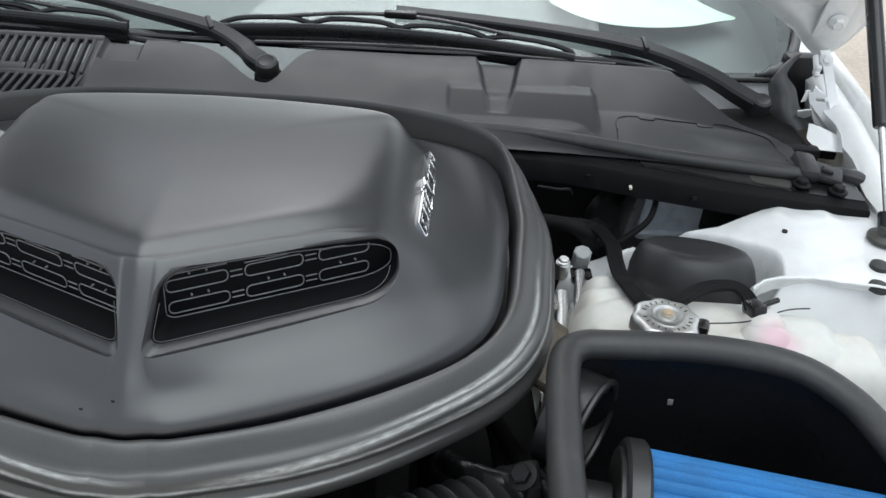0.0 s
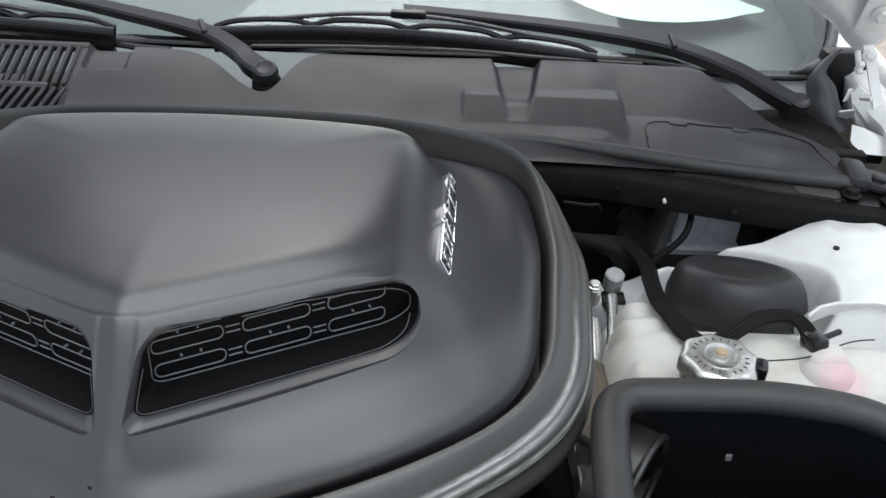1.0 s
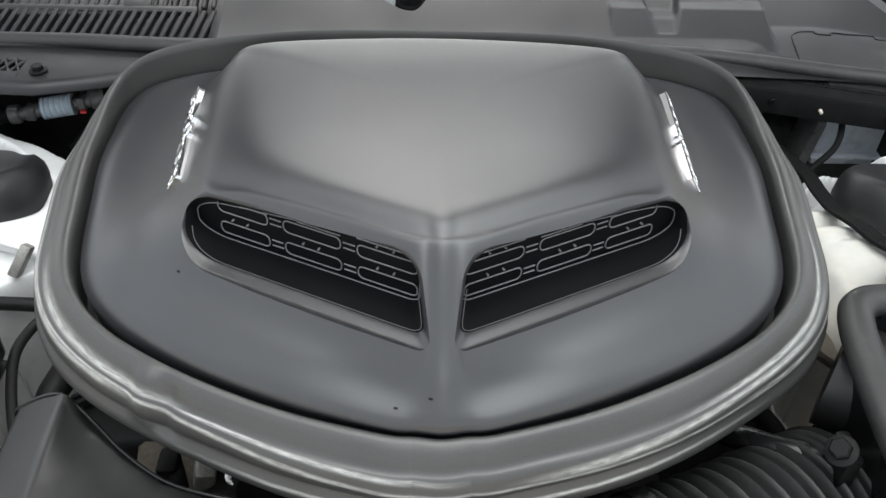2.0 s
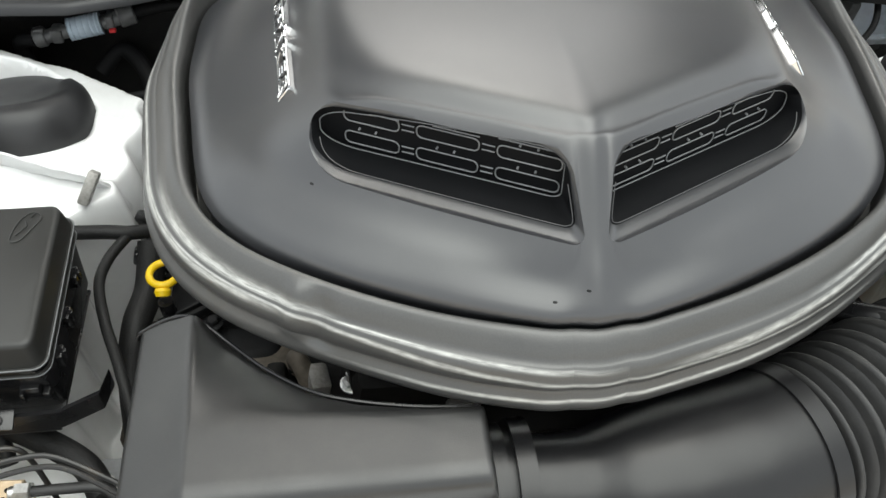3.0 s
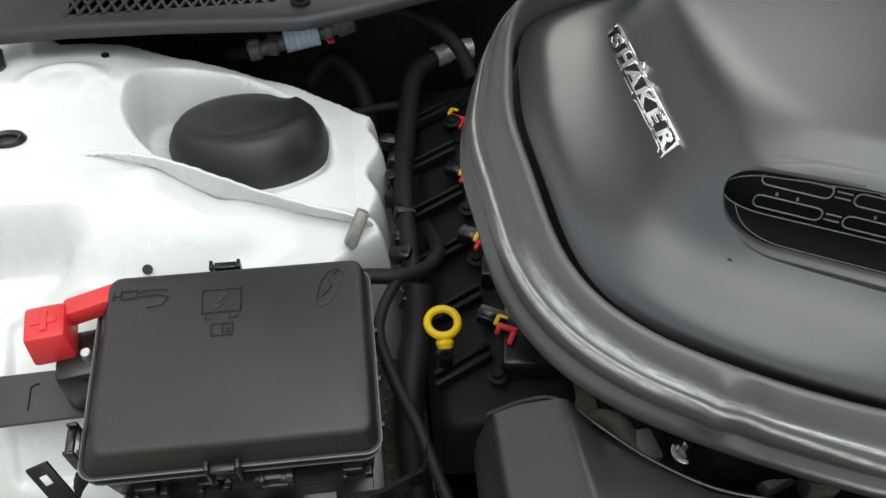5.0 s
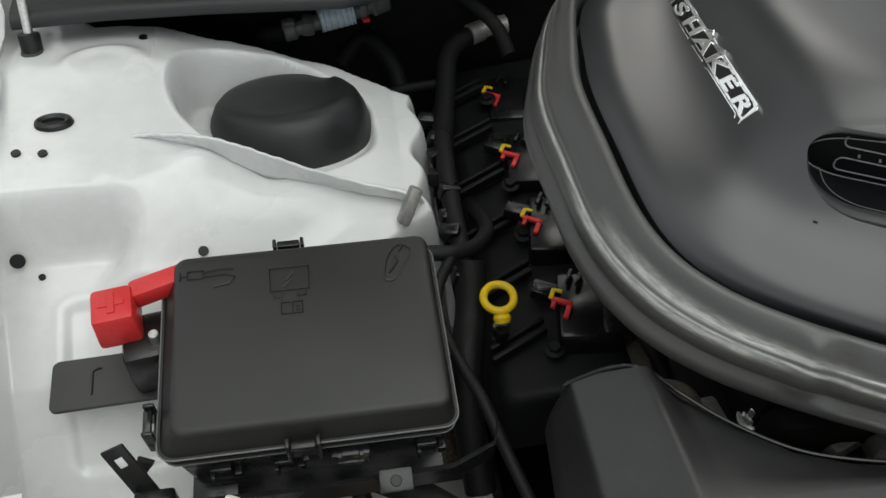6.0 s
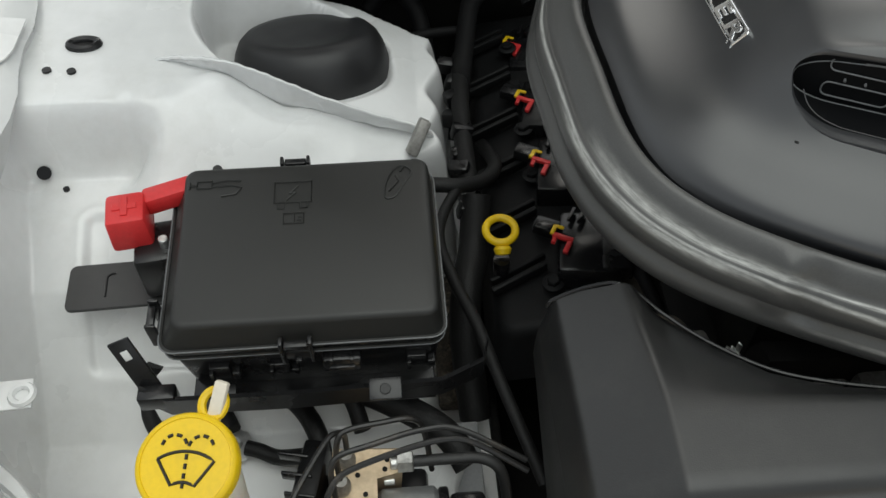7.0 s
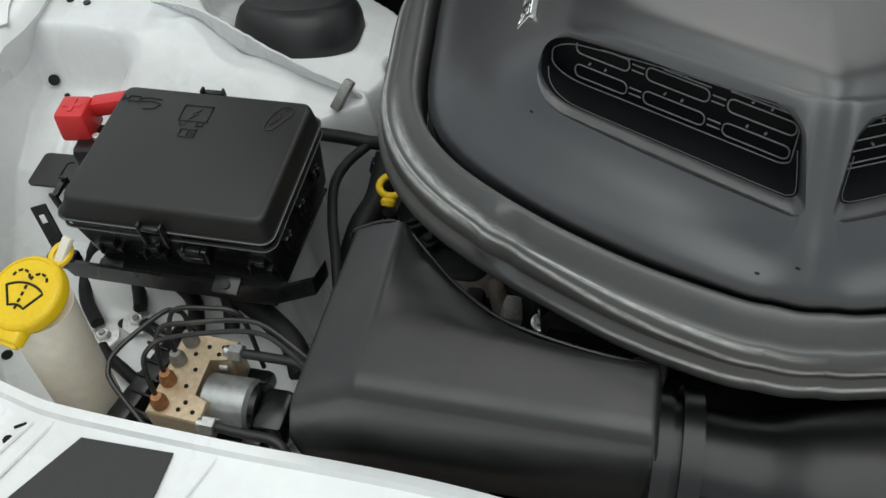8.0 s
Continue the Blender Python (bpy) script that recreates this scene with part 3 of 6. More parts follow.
def seal_ring():
    line = whole(RIM, 16)
    line = line[len(line) // 2:] + line[:len(line) // 2]
    n = len(line)
    prof = [(-.030, -.046), (.004, -.040), (.006, .000), (.008, .006), (.011, .008), (.016, .006), (.022, .001), (.027, -.006), (.030, -.010), (.033, -.0105), (.036, -.012), (.039, -.016), (.041, -.022), (.041, -.027), (.0395, -.031), (.0405, -.034), (.0435, -.037), (.0455, -.041), (.0455, -.047), (.043, -.052), (.034, -.058)]
    rings, uvs = [], []
    run = 0.0
    for i in range(n):
        p, a, b = line[i], line[i - 1], line[(i + 1) % n]
        run += (p - a).length if i else 0
        t = (b - a).normalized()
        out = Vector((t.y, -t.x, 0)).normalized()
        rear = sstep(.18, .33, p.y)
        front = 1 - sstep(-.02, .10, p.y)
        k = (.80 * front + (1 - front) * (1.10 - .62 * rear)) * (1 - .06 * sstep(.08, .25, -p.x))
        fold = math.exp(-((p.x + .196) / .007) ** 2) - .7 * math.exp(-((p.x + .180) / .006) ** 2) if p.y < .03 else 0.0
        ring = []
        for o, d in prof:
            lift = (.026 * rear if d > -.012 else .012 * rear) + (.25 * rear * d * -1 if d < -.012 else 0)
            wob = .0012 * math.sin(run * 31 + o * 60) * front * (1 if o > .02 else 0)
            crease = .0040 * fold * (1 if .02 < o < .042 else 0)
            ring.append(p + out * (o * k + wob + crease) + Vector((0, 0, d + lift + crease)))
        rings.append(ring)
        uvs.append(run)
    rings.append(rings[0])
    uvs.append(run + (line[0] - line[-1]).length)
    return rings, uvs, len(prof)


seal_rings, seal_run, seal_m = seal_ring()
nose = seal_run[-1] / 2
scuffed(SCUFF, ((nose - .225, .41, nose + .02, .53, .045), (nose - .36, .37, nose - .17, .41, .075), (nose - .02, .62, nose - .24, .50, .03), (nose + .03, .60, nose + .34, .46, .05), (nose - .40, .52, nose - .20, .54, .05), (nose - .2, .84, nose + .25, .80, .03), (nose + .16, .42, nose + .42, .36, .05), (nose + .20, .60, nose + .45, .56, .03)))
scoop_seal = thing("scoop_seal", (0, .12, .89), "scuffed black rubber seal round the hood scoop", "rubber seal")
for band_name, j0, j1 in (("inner_band", 0, 9), ("ridge", 9, 14), ("lower_lip", 14, seal_m - 1)):
    band_ob = part(band_name, loft([r[j0:j1 + 1] for r in seal_rings], False), SCUFF, scoop_seal, "", True, 70)
    uv_layer = band_ob.data.uv_layers.new(name="run")
    for loop in band_ob.data.loops:
        i, j = divmod(loop.vertex_index, j1 - j0 + 1)
        uv_layer.data[loop.index].uv = (seal_run[i], (j + j0) / (seal_m - 1))


skin = BVHTree.FromPolygons([v.co for v in body.data.vertices], [tuple(p.vertices) for p in body.data.polygons])
for c in ((-.186, .033, .975), (-.031, -.083, .967), (-.008, -.080, .972)):
    at, up, _, _ = skin.find_nearest(Vector(c))
    part("paint_chip", revolve([(.0014, -.0006), (.0013, .0001), (.0008, .0002), (.0002, .0002)], 9, along(at, at + up), lambda a: 1 + .35 * math.cos(2 * a)), VALVE, hood_scoop)

# scoop and seal sit a little right of the car's middle
for ob in (hood_scoop, scoop_seal):
    ob.location.x += .003


# ---- cowl, windscreen, wipers ----
def glass_z(x, y):
    return .925 + .53 * (y - .742) - .07 * x * x - .026 * sstep(.45, .70, abs(x))


def glass_foot(x):
    return .742 + .10 * x * x


def cowl_z(x, y):
    """The cowl's upper surface: a flat front shelf and a bank that leans up to the glass."""
    toe = .545 + .065 * sstep(.41, .46, x)
    z = .885 + .012 * sstep(.50, toe, y) - .022 * sstep(.50, .70, x) * sstep(.50, .58, y)
    top = .930 - .014 * sstep(.3, .75, abs(x))
    rise = max(0.0, min(1.0, (y - toe) / (.70 + .012 * sstep(.3, .55, x) - toe)))
    rise += (sstep(-.03, 1, rise) - rise) * (1 - sstep(.41, .46, x))
    return z + (top - z) * rise


def cowl_edge(x):
    """How far back the panel reaches: cut away round the wiper shafts."""
    e = lerp_list([(-.262, .693), (.20, .697), (.50, .716), (.560, .722), (.576, .716), (.622, .668), (.655, .634), (.675, .622), (.705, .612), (.735, .575)], x)
    return e - .085 * math.exp(-((x + .018) / (.072 if x < -.018 else .036)) ** 2)


cowl_panel = thing("cowl", (0, .60, .88), "grained black plastic cowl panel below the windscreen", "cowl panel")


def cowl_shape(x, y):
    z = cowl_z(x, y)
    # a raised tray with a notch, right of the middle
    block = sstep(.239, .244, x) * (1 - sstep(.446, .458, x + .25 * max(0.0, .565 - y))) * (1 - sstep(.642, .646, y)) * sstep(.524, .552, y)
    notch = sstep(.294, .304, x + .10 * (y - .57)) * (1 - sstep(.318, .328, x - .18 * (y - .57))) * sstep(.573, .577, y)
    face = min(.9175, .892 + max(0.0, y - .548) * .38)
    z += max(0.0, face - z) * block * (1 - notch) - .012 * notch * sstep(.60, .64, y)
    dip = sstep(-.262, -.256, x) * (1 - sstep(-.208, -.202, x)) * sstep(.640, .646, y)
    z -= .008 * dip
    return z


def mapped_cowl():
    verts, faces = [], []
    nx, ny = 400, 90
    for i in range(nx + 1):
        x = -.262 + (.735 + .262) * i / nx
        y0, y1 = .50 - .02 * sstep(.3, .7, x) + .04 * (1 - sstep(-.3, .3, x)), cowl_edge(x)
        for j in range(ny + 1):
            y = y0 + (y1 - y0) * j / ny
            verts.append(Vector((x, y, cowl_shape(x, y))))
        v = verts[-1]
        verts.append(Vector((v.x, v.y + .004, v.z - .002)))
        verts.append(Vector((v.x, v.y + .005, v.z - .03)))
    m = ny + 3
    for i in range(nx):
        for j in range(m - 1):
            faces.append((i * m + j, (i + 1) * m + j, (i + 1) * m + j + 1, i * m + j + 1))
    return verts, faces


part("panel", mapped_cowl(), COWL, cowl_panel, "", True, 50)


def access_lid():
    """The thin parting line of the flap in the shelf."""
    line = crom([(.482, .522, 0), (.477, .534, 0), (.478, .560, 0), (.481, .586, 0), (.494, .596, 0), (.513, .597, 0), (.516, .592, 0), (.535, .592, 0), (.538, .598, 0), (.563, .600, 0), (.600, .607, 0), (.604, .600, 0), (.626, .606, 0), (.630, .614, 0), (.646, .616, 0), (.672, .613, 0), (.692, .605, 0), (.708, .588, 0), (.711, .546, 0), (.705, .512, 0)], 8)
    return tube([Vector((p.x, p.y, cowl_shape(p.x, p.y) + .0002)) for p in line], .0011, 6)


part("flap_joint", access_lid(), INSERT, cowl_panel)

# the vented part, built of bars
vent = thing("cowl_vent", (-.5, .60, .88), "black plastic cowl intake with rows of slots", "cowl vent")
frame_geo = join(
    xf(rbox((0, 0, 0), (.50, .016, .012), .003), pose(-.512, .553, .884, 12)),
    xf(rbox((0, 0, 0), (.50, .012, .010), .003), pose(-.512, .690, .927, 20)),
    rbox((-.268, .62, .903), (.014, .145, .012), .003, (17, 0, 0)),
    rbox((-.755, .60, .895), (.05, .19, .012), .003, (15, 0, 0)),
    xf(rbox((0, 0, 0), (.47, .012, .010), .003), pose(-.53, .612, .9035, 17)),
)
part("frame", frame_geo, COWL, vent)
# black slab whose colour gives the shade under the slots
part("backing", rbox((-.51, .615, .868), (.50, .15, .006), .002, (17, 0, 0)), INSERT, vent, "black sheet painting the shade below the slots")
for k in range(38):
    x = -.275 - k * .0125
    part("bar", rbox((x, .651, .9155), (.0062, .076, .010), .0015, (17, 0, 0), 1), COWL, vent)
    part("bar", rbox((x - .004, .583, .8945), (.0062, .058, .010), .0015, (17, 0, -14), 1), COWL, vent)
part("recess", join(rbox((-.43, .618, .902), (.20, .030, .012), .005, (17, 0, 3)), rbox((-.372, .621, .9075), (.034, .016, .008), .002, (17, 0, 3))), COWL, vent, "raised clip pocket")

# bulb seal along the front of the cowl and the drip rail below it
SEAL_LINE = [(-.76, .548, .876), (-.60, .562, .882), (-.45, .558, .886), (-.30, .548, .887), (0, .548, .887), (.29, .548, .887), (.40, .532, .887), (.54, .503, .884), (.65, .490, .880), (.715, .486, .876)]
solo("cowl_bulb_seal", tube([p + Vector((0, -.004, .004)) for p in crom(SEAL_LINE, 10)], .0108, 12, flat=.85), RUBBER, "black rubber bulb seal along the cowl front", "rubber seal")
solo("cowl_drip_edge", tube([p + Vector((0, -.018, -.010)) for p in crom(SEAL_LINE, 10)], .007, 8, flat=.5), SMOOTH_BLACK, "thin black plastic drip edge below the cowl seal", "trim strip")


def strip(line, width, thick, drop):
    """A rail of flat section along a line."""
    rings = []
    for p in crom(line, 8):
        rings.append([p, p + Vector((0, -width, -.004)), p + Vector((0, -width - .003, -.008)), p + Vector((0, -width - .004, -drop)), p + Vector((0, -width, -drop)), p + Vector((0, 0, -thick - .004))])
    return loft(rings, True, True)


# dark cross brace right of the scoop, in front of the cowl
brace = thing("cowl_brace", (.53, .47, .85), "dark painted steel brace bolted below the cowl", "steel brace")
BR = [(.20, .520, .878), (.30, .516, .880), (.40, .505, .881), (.50, .480, .880), (.60, .462, .876), (.70, .448, .872), (.79, .440, .868)]
part("rail", strip(BR, .016, .003, .036), HOSE, brace)
part("top_plate", loft([[p + Vector((0, 0, .001)), p + Vector((0, .05, .003)), p + Vector((0, .05, -.002)), p + Vector((0, 0, -.003))] for p in crom(BR, 8)], True, True), SMOOTH_BLACK, brace)
part("step", loft([[p + Vector((0, .004, .001)), p + Vector((0, .024, .004)), p + Vector((0, .024, -.002)), p + Vector((0, .004, -.003))] for p in crom(BR[3:6], 8)], True, True), PLASTIC, brace)
part("worn_pad", xf(prism(rounded(-.027, .027, -.011, .011, (.009,) * 4, 5), -.001, .0015, .0008, 1), pose(.670, .468, .8755, 0, 2, -11)), BARE, brace, "worn bare metal pad")
for x, y, z in ((.709, .462, .8765), (.755, .452, .874)):
    part("bolt", hexbolt((x, y, z), (0, 0, 1), .0085, .009), VALVE, brace)
part("stud", rod((.484, .459, .862), (.484, .453, .861), .0022, 10), CREAM, brace, "small white plug")
for x, y, z in ((.43, .479, .862), (.567, .447, .856)):
    part("plug", rod((x, y, z), (x, y - .003, z), .004, 10), INSERT, brace)
part("end_cap", join(rbox((.726, .500, .883), (.030, .060, .020), .008, (0, 4, -8)), rbox((.752, .488, .880), (.040, .042, .012), .005, (0, 6, -22)), rbox((.748, .482, .889), (.016, .012, .006), .002, (0, 6, -22)), rbox((.79, .500, .856), (.045, .03, .05), .012, (0, 0, -25))), COWL, brace)

# left counterpart
BL = [(.22, .530, .880), (.31, .505, .881), (.40, .474, .882), (.465, .458, .882), (.50, .460, .882), (.60, .467, .881), (.70, .470, .880), (.79, .468, .878)]
brace_l = thing("cowl_brace", (-.53, .47, .85), "dark painted steel brace with a meshed opening under the cowl", "steel brace")


def brace_strip(x0, x1, front, rear, lip):
    """A stretch of the plate from x0 to x1; front and rear give its edges behind the folded line."""
    rings = []
    for x in np.linspace(x0, x1, 24):
        p = Vector((x, lerp_list([(q[0], q[1]) for q in BL], x), lerp_list([(q[0], q[2]) for q in BL], x)))
        f, r = front(p.y), rear(p.y)
        ring = [Vector((x, r, p.z + .002)), Vector((x, r, p.z - .003)), Vector((x, f + .004, p.z - .005))]
        if lip:
            ring += [Vector((x, f + .001, p.z - .013)), Vector((x, f - .003, p.z - .012)), Vector((x, f - .002, p.z - .006)), Vector((x, f + .003, p.z - .001)), Vector((x, f + .009, p.z + .001))]
        else:
            ring += [Vector((x, f, p.z - .002)), Vector((x, f + .001, p.z + .001))]
        rings.append(ring)
    return mirrored(loft(rings, True, True))


part("plate", brace_strip(.22, .487, lambda y: y, lambda y: .548, True), COWL, brace_l)
part("front_rail", brace_strip(.487, .700, lambda y: y, lambda y: .488, True), COWL, brace_l)
part("rear_rail", brace_strip(.487, .700, lambda y: .516, lambda y: .548, False), COWL, brace_l)
part("end_plate", brace_strip(.700, .79, lambda y: y, lambda y: .548, True), COWL, brace_l)
# shade behind the mesh is put in as a black sheet
part("backing", rbox((-.594, .500, .866), (.212, .050, .003), .001), INSERT, brace_l, "black sheet painting the shade below the mesh")
for k in range(17):
    for lean in (-1, 1):
        x = -.694 + k * .0125
        part("mesh_bar", tube([(x - lean * .008, .486, .8815), (x + lean * .008, .520, .8825)], .0019, 6), COWL, brace_l)
part("bolt", hexbolt((-.464, .488, .8845), (0, 0, 1), .0075, .008), VALVE, brace_l)

# windscreen
GLASS = bpy.data.materials.new("windscreen_glass")
GLASS.use_nodes = True
gb = GLASS.node_tree.nodes["Principled BSDF"]
gb.inputs["Base Color"].default_value = (0.86, 0.93, 0.91, 1)
gb.inputs["Roughness"].default_value, gb.inputs["Transmission Weight"].default_value, gb.inputs["IOR"].default_value = 0.02, 1.0, 1.5


def glass_geo(x0, x1, d0, d1, off=0.0, nx=40, ny=14):
    verts, faces = [], []
    for i in range(nx + 1):
        x = x0 + (x1 - x0) * i / nx
        for j in range(ny + 1):
            y = glass_foot(x) + d0 + (d1 - d0) * j / ny
            verts.append(Vector((x, y, glass_z(x, y) + off)))
    for i in range(nx):
        for j in range(ny):
            faces.append((i * (ny + 1) + j, (i + 1) * (ny + 1) + j, (i + 1) * (ny + 1) + j + 1, i * (ny + 1) + j + 1))
    return verts, faces


windscreen = thing("windscreen", (0, .75, .90), "clean laminated windscreen with a black border", "windscreen")
pane = part("pane", thicken(glass_geo(-.83, .83, -.012, .85), .004), GLASS, windscreen, "clear glass")
pane.visible_shadow = False
def side_border():
    """The black edge band, which rounds the lower corner of the glass."""
    rows = []
    for k in range(40):
        d = .85 * (k / 39) ** 2
        x0 = .742 + .060 * (1 - math.exp(-d / .03))
        row = []
        for j in range(5):
            x = x0 + (.83 - x0) * j / 4
            y = glass_foot(x) + d
            row.append(Vector((x, y, glass_z(x, y) - .0055)))
        rows.append(row)
    return loft(rows, False)


part("border", side_border(), INSERT, windscreen, "black edge band")
part("border", glass_geo(-.765, .765, -.010, .006, -.0055), INSERT, windscreen, "black lower border")
part("border", mirrored(side_border()), INSERT, windscreen)
part("moulding", tube([Vector((x, glass_foot(x) - .010, glass_z(x, glass_foot(x)) - .004)) for x in np.linspace(-.8, .79, 60)], .0042, 8, flat=.7), RUBBER, windscreen, "rubber lower moulding")
for k in (-1, 1):
    solo("pillar_lining", loft([[Vector((k * (.824 + .006 * v), y, .80 + (glass_z(.83, y) - .004 - .80) * (1 - v))) for v in (0, .3, .6, 1)] for y in np.linspace(.84, 1.6, 14)], False), DASH, "dark lining inside the screen pillar", "pillar lining")
solo("dashboard", sheet(-.87, .87, 24, .76, 1.5, 20, lambda x, y: .83 + .05 * sstep(.80, 1.2, y) - .06 * sstep(1.35, 1.5, y)), DASH, "soft dashboard top, lightened for sky haze on the glass", "dashboard")
PAPER_EDGE = [(.426, 1.120), (.441, 1.078), (.473, 1.036), (.521, 1.004), (.592, .998), (.669, 1.017), (.725, 1.048), (.770, 1.074), (.745, 1.110), (.715, 1.170), (.68, 1.26), (.55, 1.30), (.44, 1.24)]
paper_line = crom([(x, y, 0) for x, y in PAPER_EDGE], 5, True)
solo("paper_sheet", xf(prism([(p.x, p.y) for p in paper_line], 0, .001, .0003, 1), pose(.008, -.030, .894)), PAPER, "white and green printed sheet lying on the dashboard", "paper")


# wipers
def wiper_arm(path, widths):
    rings = []
    p = crom(path, 8)
    m = len(p)
    for i, q in enumerate(p):
        t = (p[min(m - 1, i + 1)] - p[max(0, i - 1)]).normalized()
        s = t.cross(Vector((0, -.45, .9))).normalized()
        up = s.cross(t)
        w = float(np.interp(i / (m - 1), *zip(*widths)))
        rings.append([q + s * a * w + up * b * w for a, b in ((-1, -1.2), (-1, .25), (-.7, .55), (.7, .55), (1, .25), (1, -1.2))])
    return loft(rings, True, True)


def wiper(name_label, pivot, path, knuckle, blade_a, blade_b, sag, pipe=None):
    w = thing("wiper", pivot, name_label, "wiper", "windscreen wipers")
    arm = part("arm", wiper_arm(path, [(0, .0135), (.12, .0135), (.4, .0115), (1, .007)]), COWL, w)
    part("knuckle", rbox(knuckle[0], (.008, .027, .014), .002, (20, 0, knuckle[1])), COWL, arm)
    part("shaft_cap", revolve([(.0165, -.014), (.0170, .010), (.0155, .015), (.0115, .017), (.0095, .0155), (.001, .015)], 24, along(pivot, Vector(pivot) + Vector((0, -.35, .94)))), COWL, w, "round plastic nut cap")
    part("boot", rod(Vector(pivot) + Vector((0, .012, -.05)), Vector(pivot) + Vector((0, .002, -.006)), .024, 20, .020), HOSE, w, "black rubber shaft boot")
    a, b = Vector(blade_a), Vector(blade_b)
    mid = [a.lerp(b, k / 12) + Vector((0, .6, .3)) * sag * 4 * (k / 12) * (1 - k / 12) for k in range(13)]
    blade = part("blade", join(tube([p + Vector((0, -.004, -.004)) for p in mid], .0055, 8), tube([p + Vector((0, -.008, -.012)) for p in mid], .0042, 6, flat=2.0)), SMOOTH_BLACK, w)
    for k in range(4):
        i0, i1 = k * 3, k * 3 + 3
        q = [mid[i0], mid[i0].lerp(mid[i1], .25) + Vector((0, .002, .008)), mid[i0].lerp(mid[i1], .75) + Vector((0, .002, .008)), mid[i1]]
        part("yoke", tube(crom(q, 5), .0042, 6), SMOOTH_BLACK, blade)
    part("bridge_bow", tube(crom([mid[2] + Vector((0, .002, .009)), mid[4] + Vector((0, .004, .016)), mid[6] + Vector((0, .004, .019)), mid[8] + Vector((0, .004, .016)), mid[10] + Vector((0, .002, .009))], 6), .0045, 8, flat=.7), SMOOTH_BLACK, blade)
    part("clip", rbox(mid[6] + Vector((0, .004, .020)), (.05, .012, .012), .003), SMOOTH_BLACK, blade)
    part("rubber_strip", tube([p + Vector((0, -.013, -.024)) for p in mid], .0048, 6, flat=1.8), SMOOTH_BLACK, blade)
    part("edge_strip", tube([p + Vector((0, -.006, .001)) for p in mid], .0008, 5), EDGE_GREY, blade)
    return w


wiper("black wiper with pale-edged arm across the glass", (.735, .724, .866),
      [(.735, .722, .872), (.70, .732, .886), (.64, .750, .911), (.548, .771, .934), (.42, .785, .947), (.288, .793, .955), (.157, .796, .962)],
      ((.548, .771, .937), 8), (-.105, .742, .944), (.435, .742, .928), .030)
wiper("black wiper resting low on the glass", (-.020, .650, .914),
      [(-.020, .650, .922), (-.045, .672, .926), (-.066, .700, .930), (-.119, .733, .942), (-.227, .762, .953), (-.316, .780, .962), (-.45, .80, .972)],
      ((-.119, .733, .944), 25), (-.242, .738, .938), (-.80, .800, .925), .012)
solo("washer_hose", tube(crom([(-.05, .722, .925), (.10, .738, .924), (.25, .742, .923), (.37, .735, .920), (.50, .735, .917)], 8), .0035, 8), SMOOTH_BLACK, "thin black washer hose with spray nozzles", "hose")
solo("washer_hose", tube(crom([(-.16, .705, .922), (-.225, .728, .916), (-.33, .747, .924), (-.45, .779, .940)], 8), .005, 8), SMOOTH_BLACK, "thin black washer hose by the wiper", "hose")


# ---- the raised hood, hinge and gas strut ----
OPEN = radians(68)
HD, HU = Vector((0, -math.cos(OPEN), math.sin(OPEN))), Vector((0, math.sin(OPEN), math.cos(OPEN)))
H0 = Vector((0, .795, .925))
hood = thing("hood", (0, .80, .92), "white painted hood standing open on gas struts", "hood")


def hood_rear(x):
    """The rear edge, which sweeps up from the pointed corners."""
    return lerp_list([(0, .26), (.50, .22), (.60, .165), (.70, .095), (.78, .045), (.815, .012), (.838, 0), (.86, .02), (.88, .07)], abs(x))


def hood_sheet(lift, keep, width=.88):
    nx, ny = 120, 110
    idx, verts, faces = {}, [], []
    for i in range(nx + 1):
        x = -width + 2 * width * i / nx
        for j in range(ny + 1):
            d = hood_rear(x) + (1.16 - hood_rear(x)) * j / ny
            if keep(x, d):
                idx[i, j] = len(verts)
                z = lift(x, d) - .05 * (x / .84) ** 2 - .02 * ((d - .58) / .58) ** 2
                verts.append(H0 + Vector((x, 0, 0)) + HD * d + HU * (z + .07))
    for i in range(nx):
        for j in range(ny):
            q = [idx.get(k) for k in ((i, j), (i + 1, j), (i + 1, j + 1), (i, j + 1))]
            if None not in q:
                faces.append(tuple(q))
    return verts, faces


def outside_opening(x, y):
    wide = lerp_list([(.43, .25), (.46, .32), (.74, .32), (.83, .26), (.91, .10)], y)
    return not (abs(x) < wide and .43 < y < .91)


def inner_relief(x, d):
    """Ribs and a dished corner in the underside."""
    edge = d - hood_rear(x)
    rim = .016 * (1 - sstep(.0, .03, edge)) + .016 * (1 - sstep(.0, .03, .88 - abs(x)))
    rib = .022 * sstep(.705, .735, abs(x)) * (1 - sstep(.79, .82, abs(x))) * sstep(.05, .11, edge)
    cup = .014 * math.exp(-(((abs(x) - .80) / .028) ** 2 + ((d - .10) / .04) ** 2))
    return -.018 + rim - rib + cup


part("outer_skin", thicken(hood_sheet(lambda x, d: .0, outside_opening), -.002), WHITE, hood)
part("inner_frame", thicken(hood_sheet(inner_relief, outside_opening), .002), WHITE, hood, "white pressed inner panel")
part("liner", thicken(hood_sheet(lambda x, d: -.024, lambda x, d: outside_opening(x, d) and abs(x) < .75 and .36 < d < 1.10), .002), PAD, hood, "dark felt liner under the hood")
part("bolt", hexbolt((.826, .748, 1.000), (-.1, -.93, -.37), .010, .010), WHITE, hood)
part("bolt_plate", xf(rbox((0, 0, 0), (.045, .07, .004), .0015), look((.822, .752, 1.005), (.81, -.2, .70))), WHITE, hood)
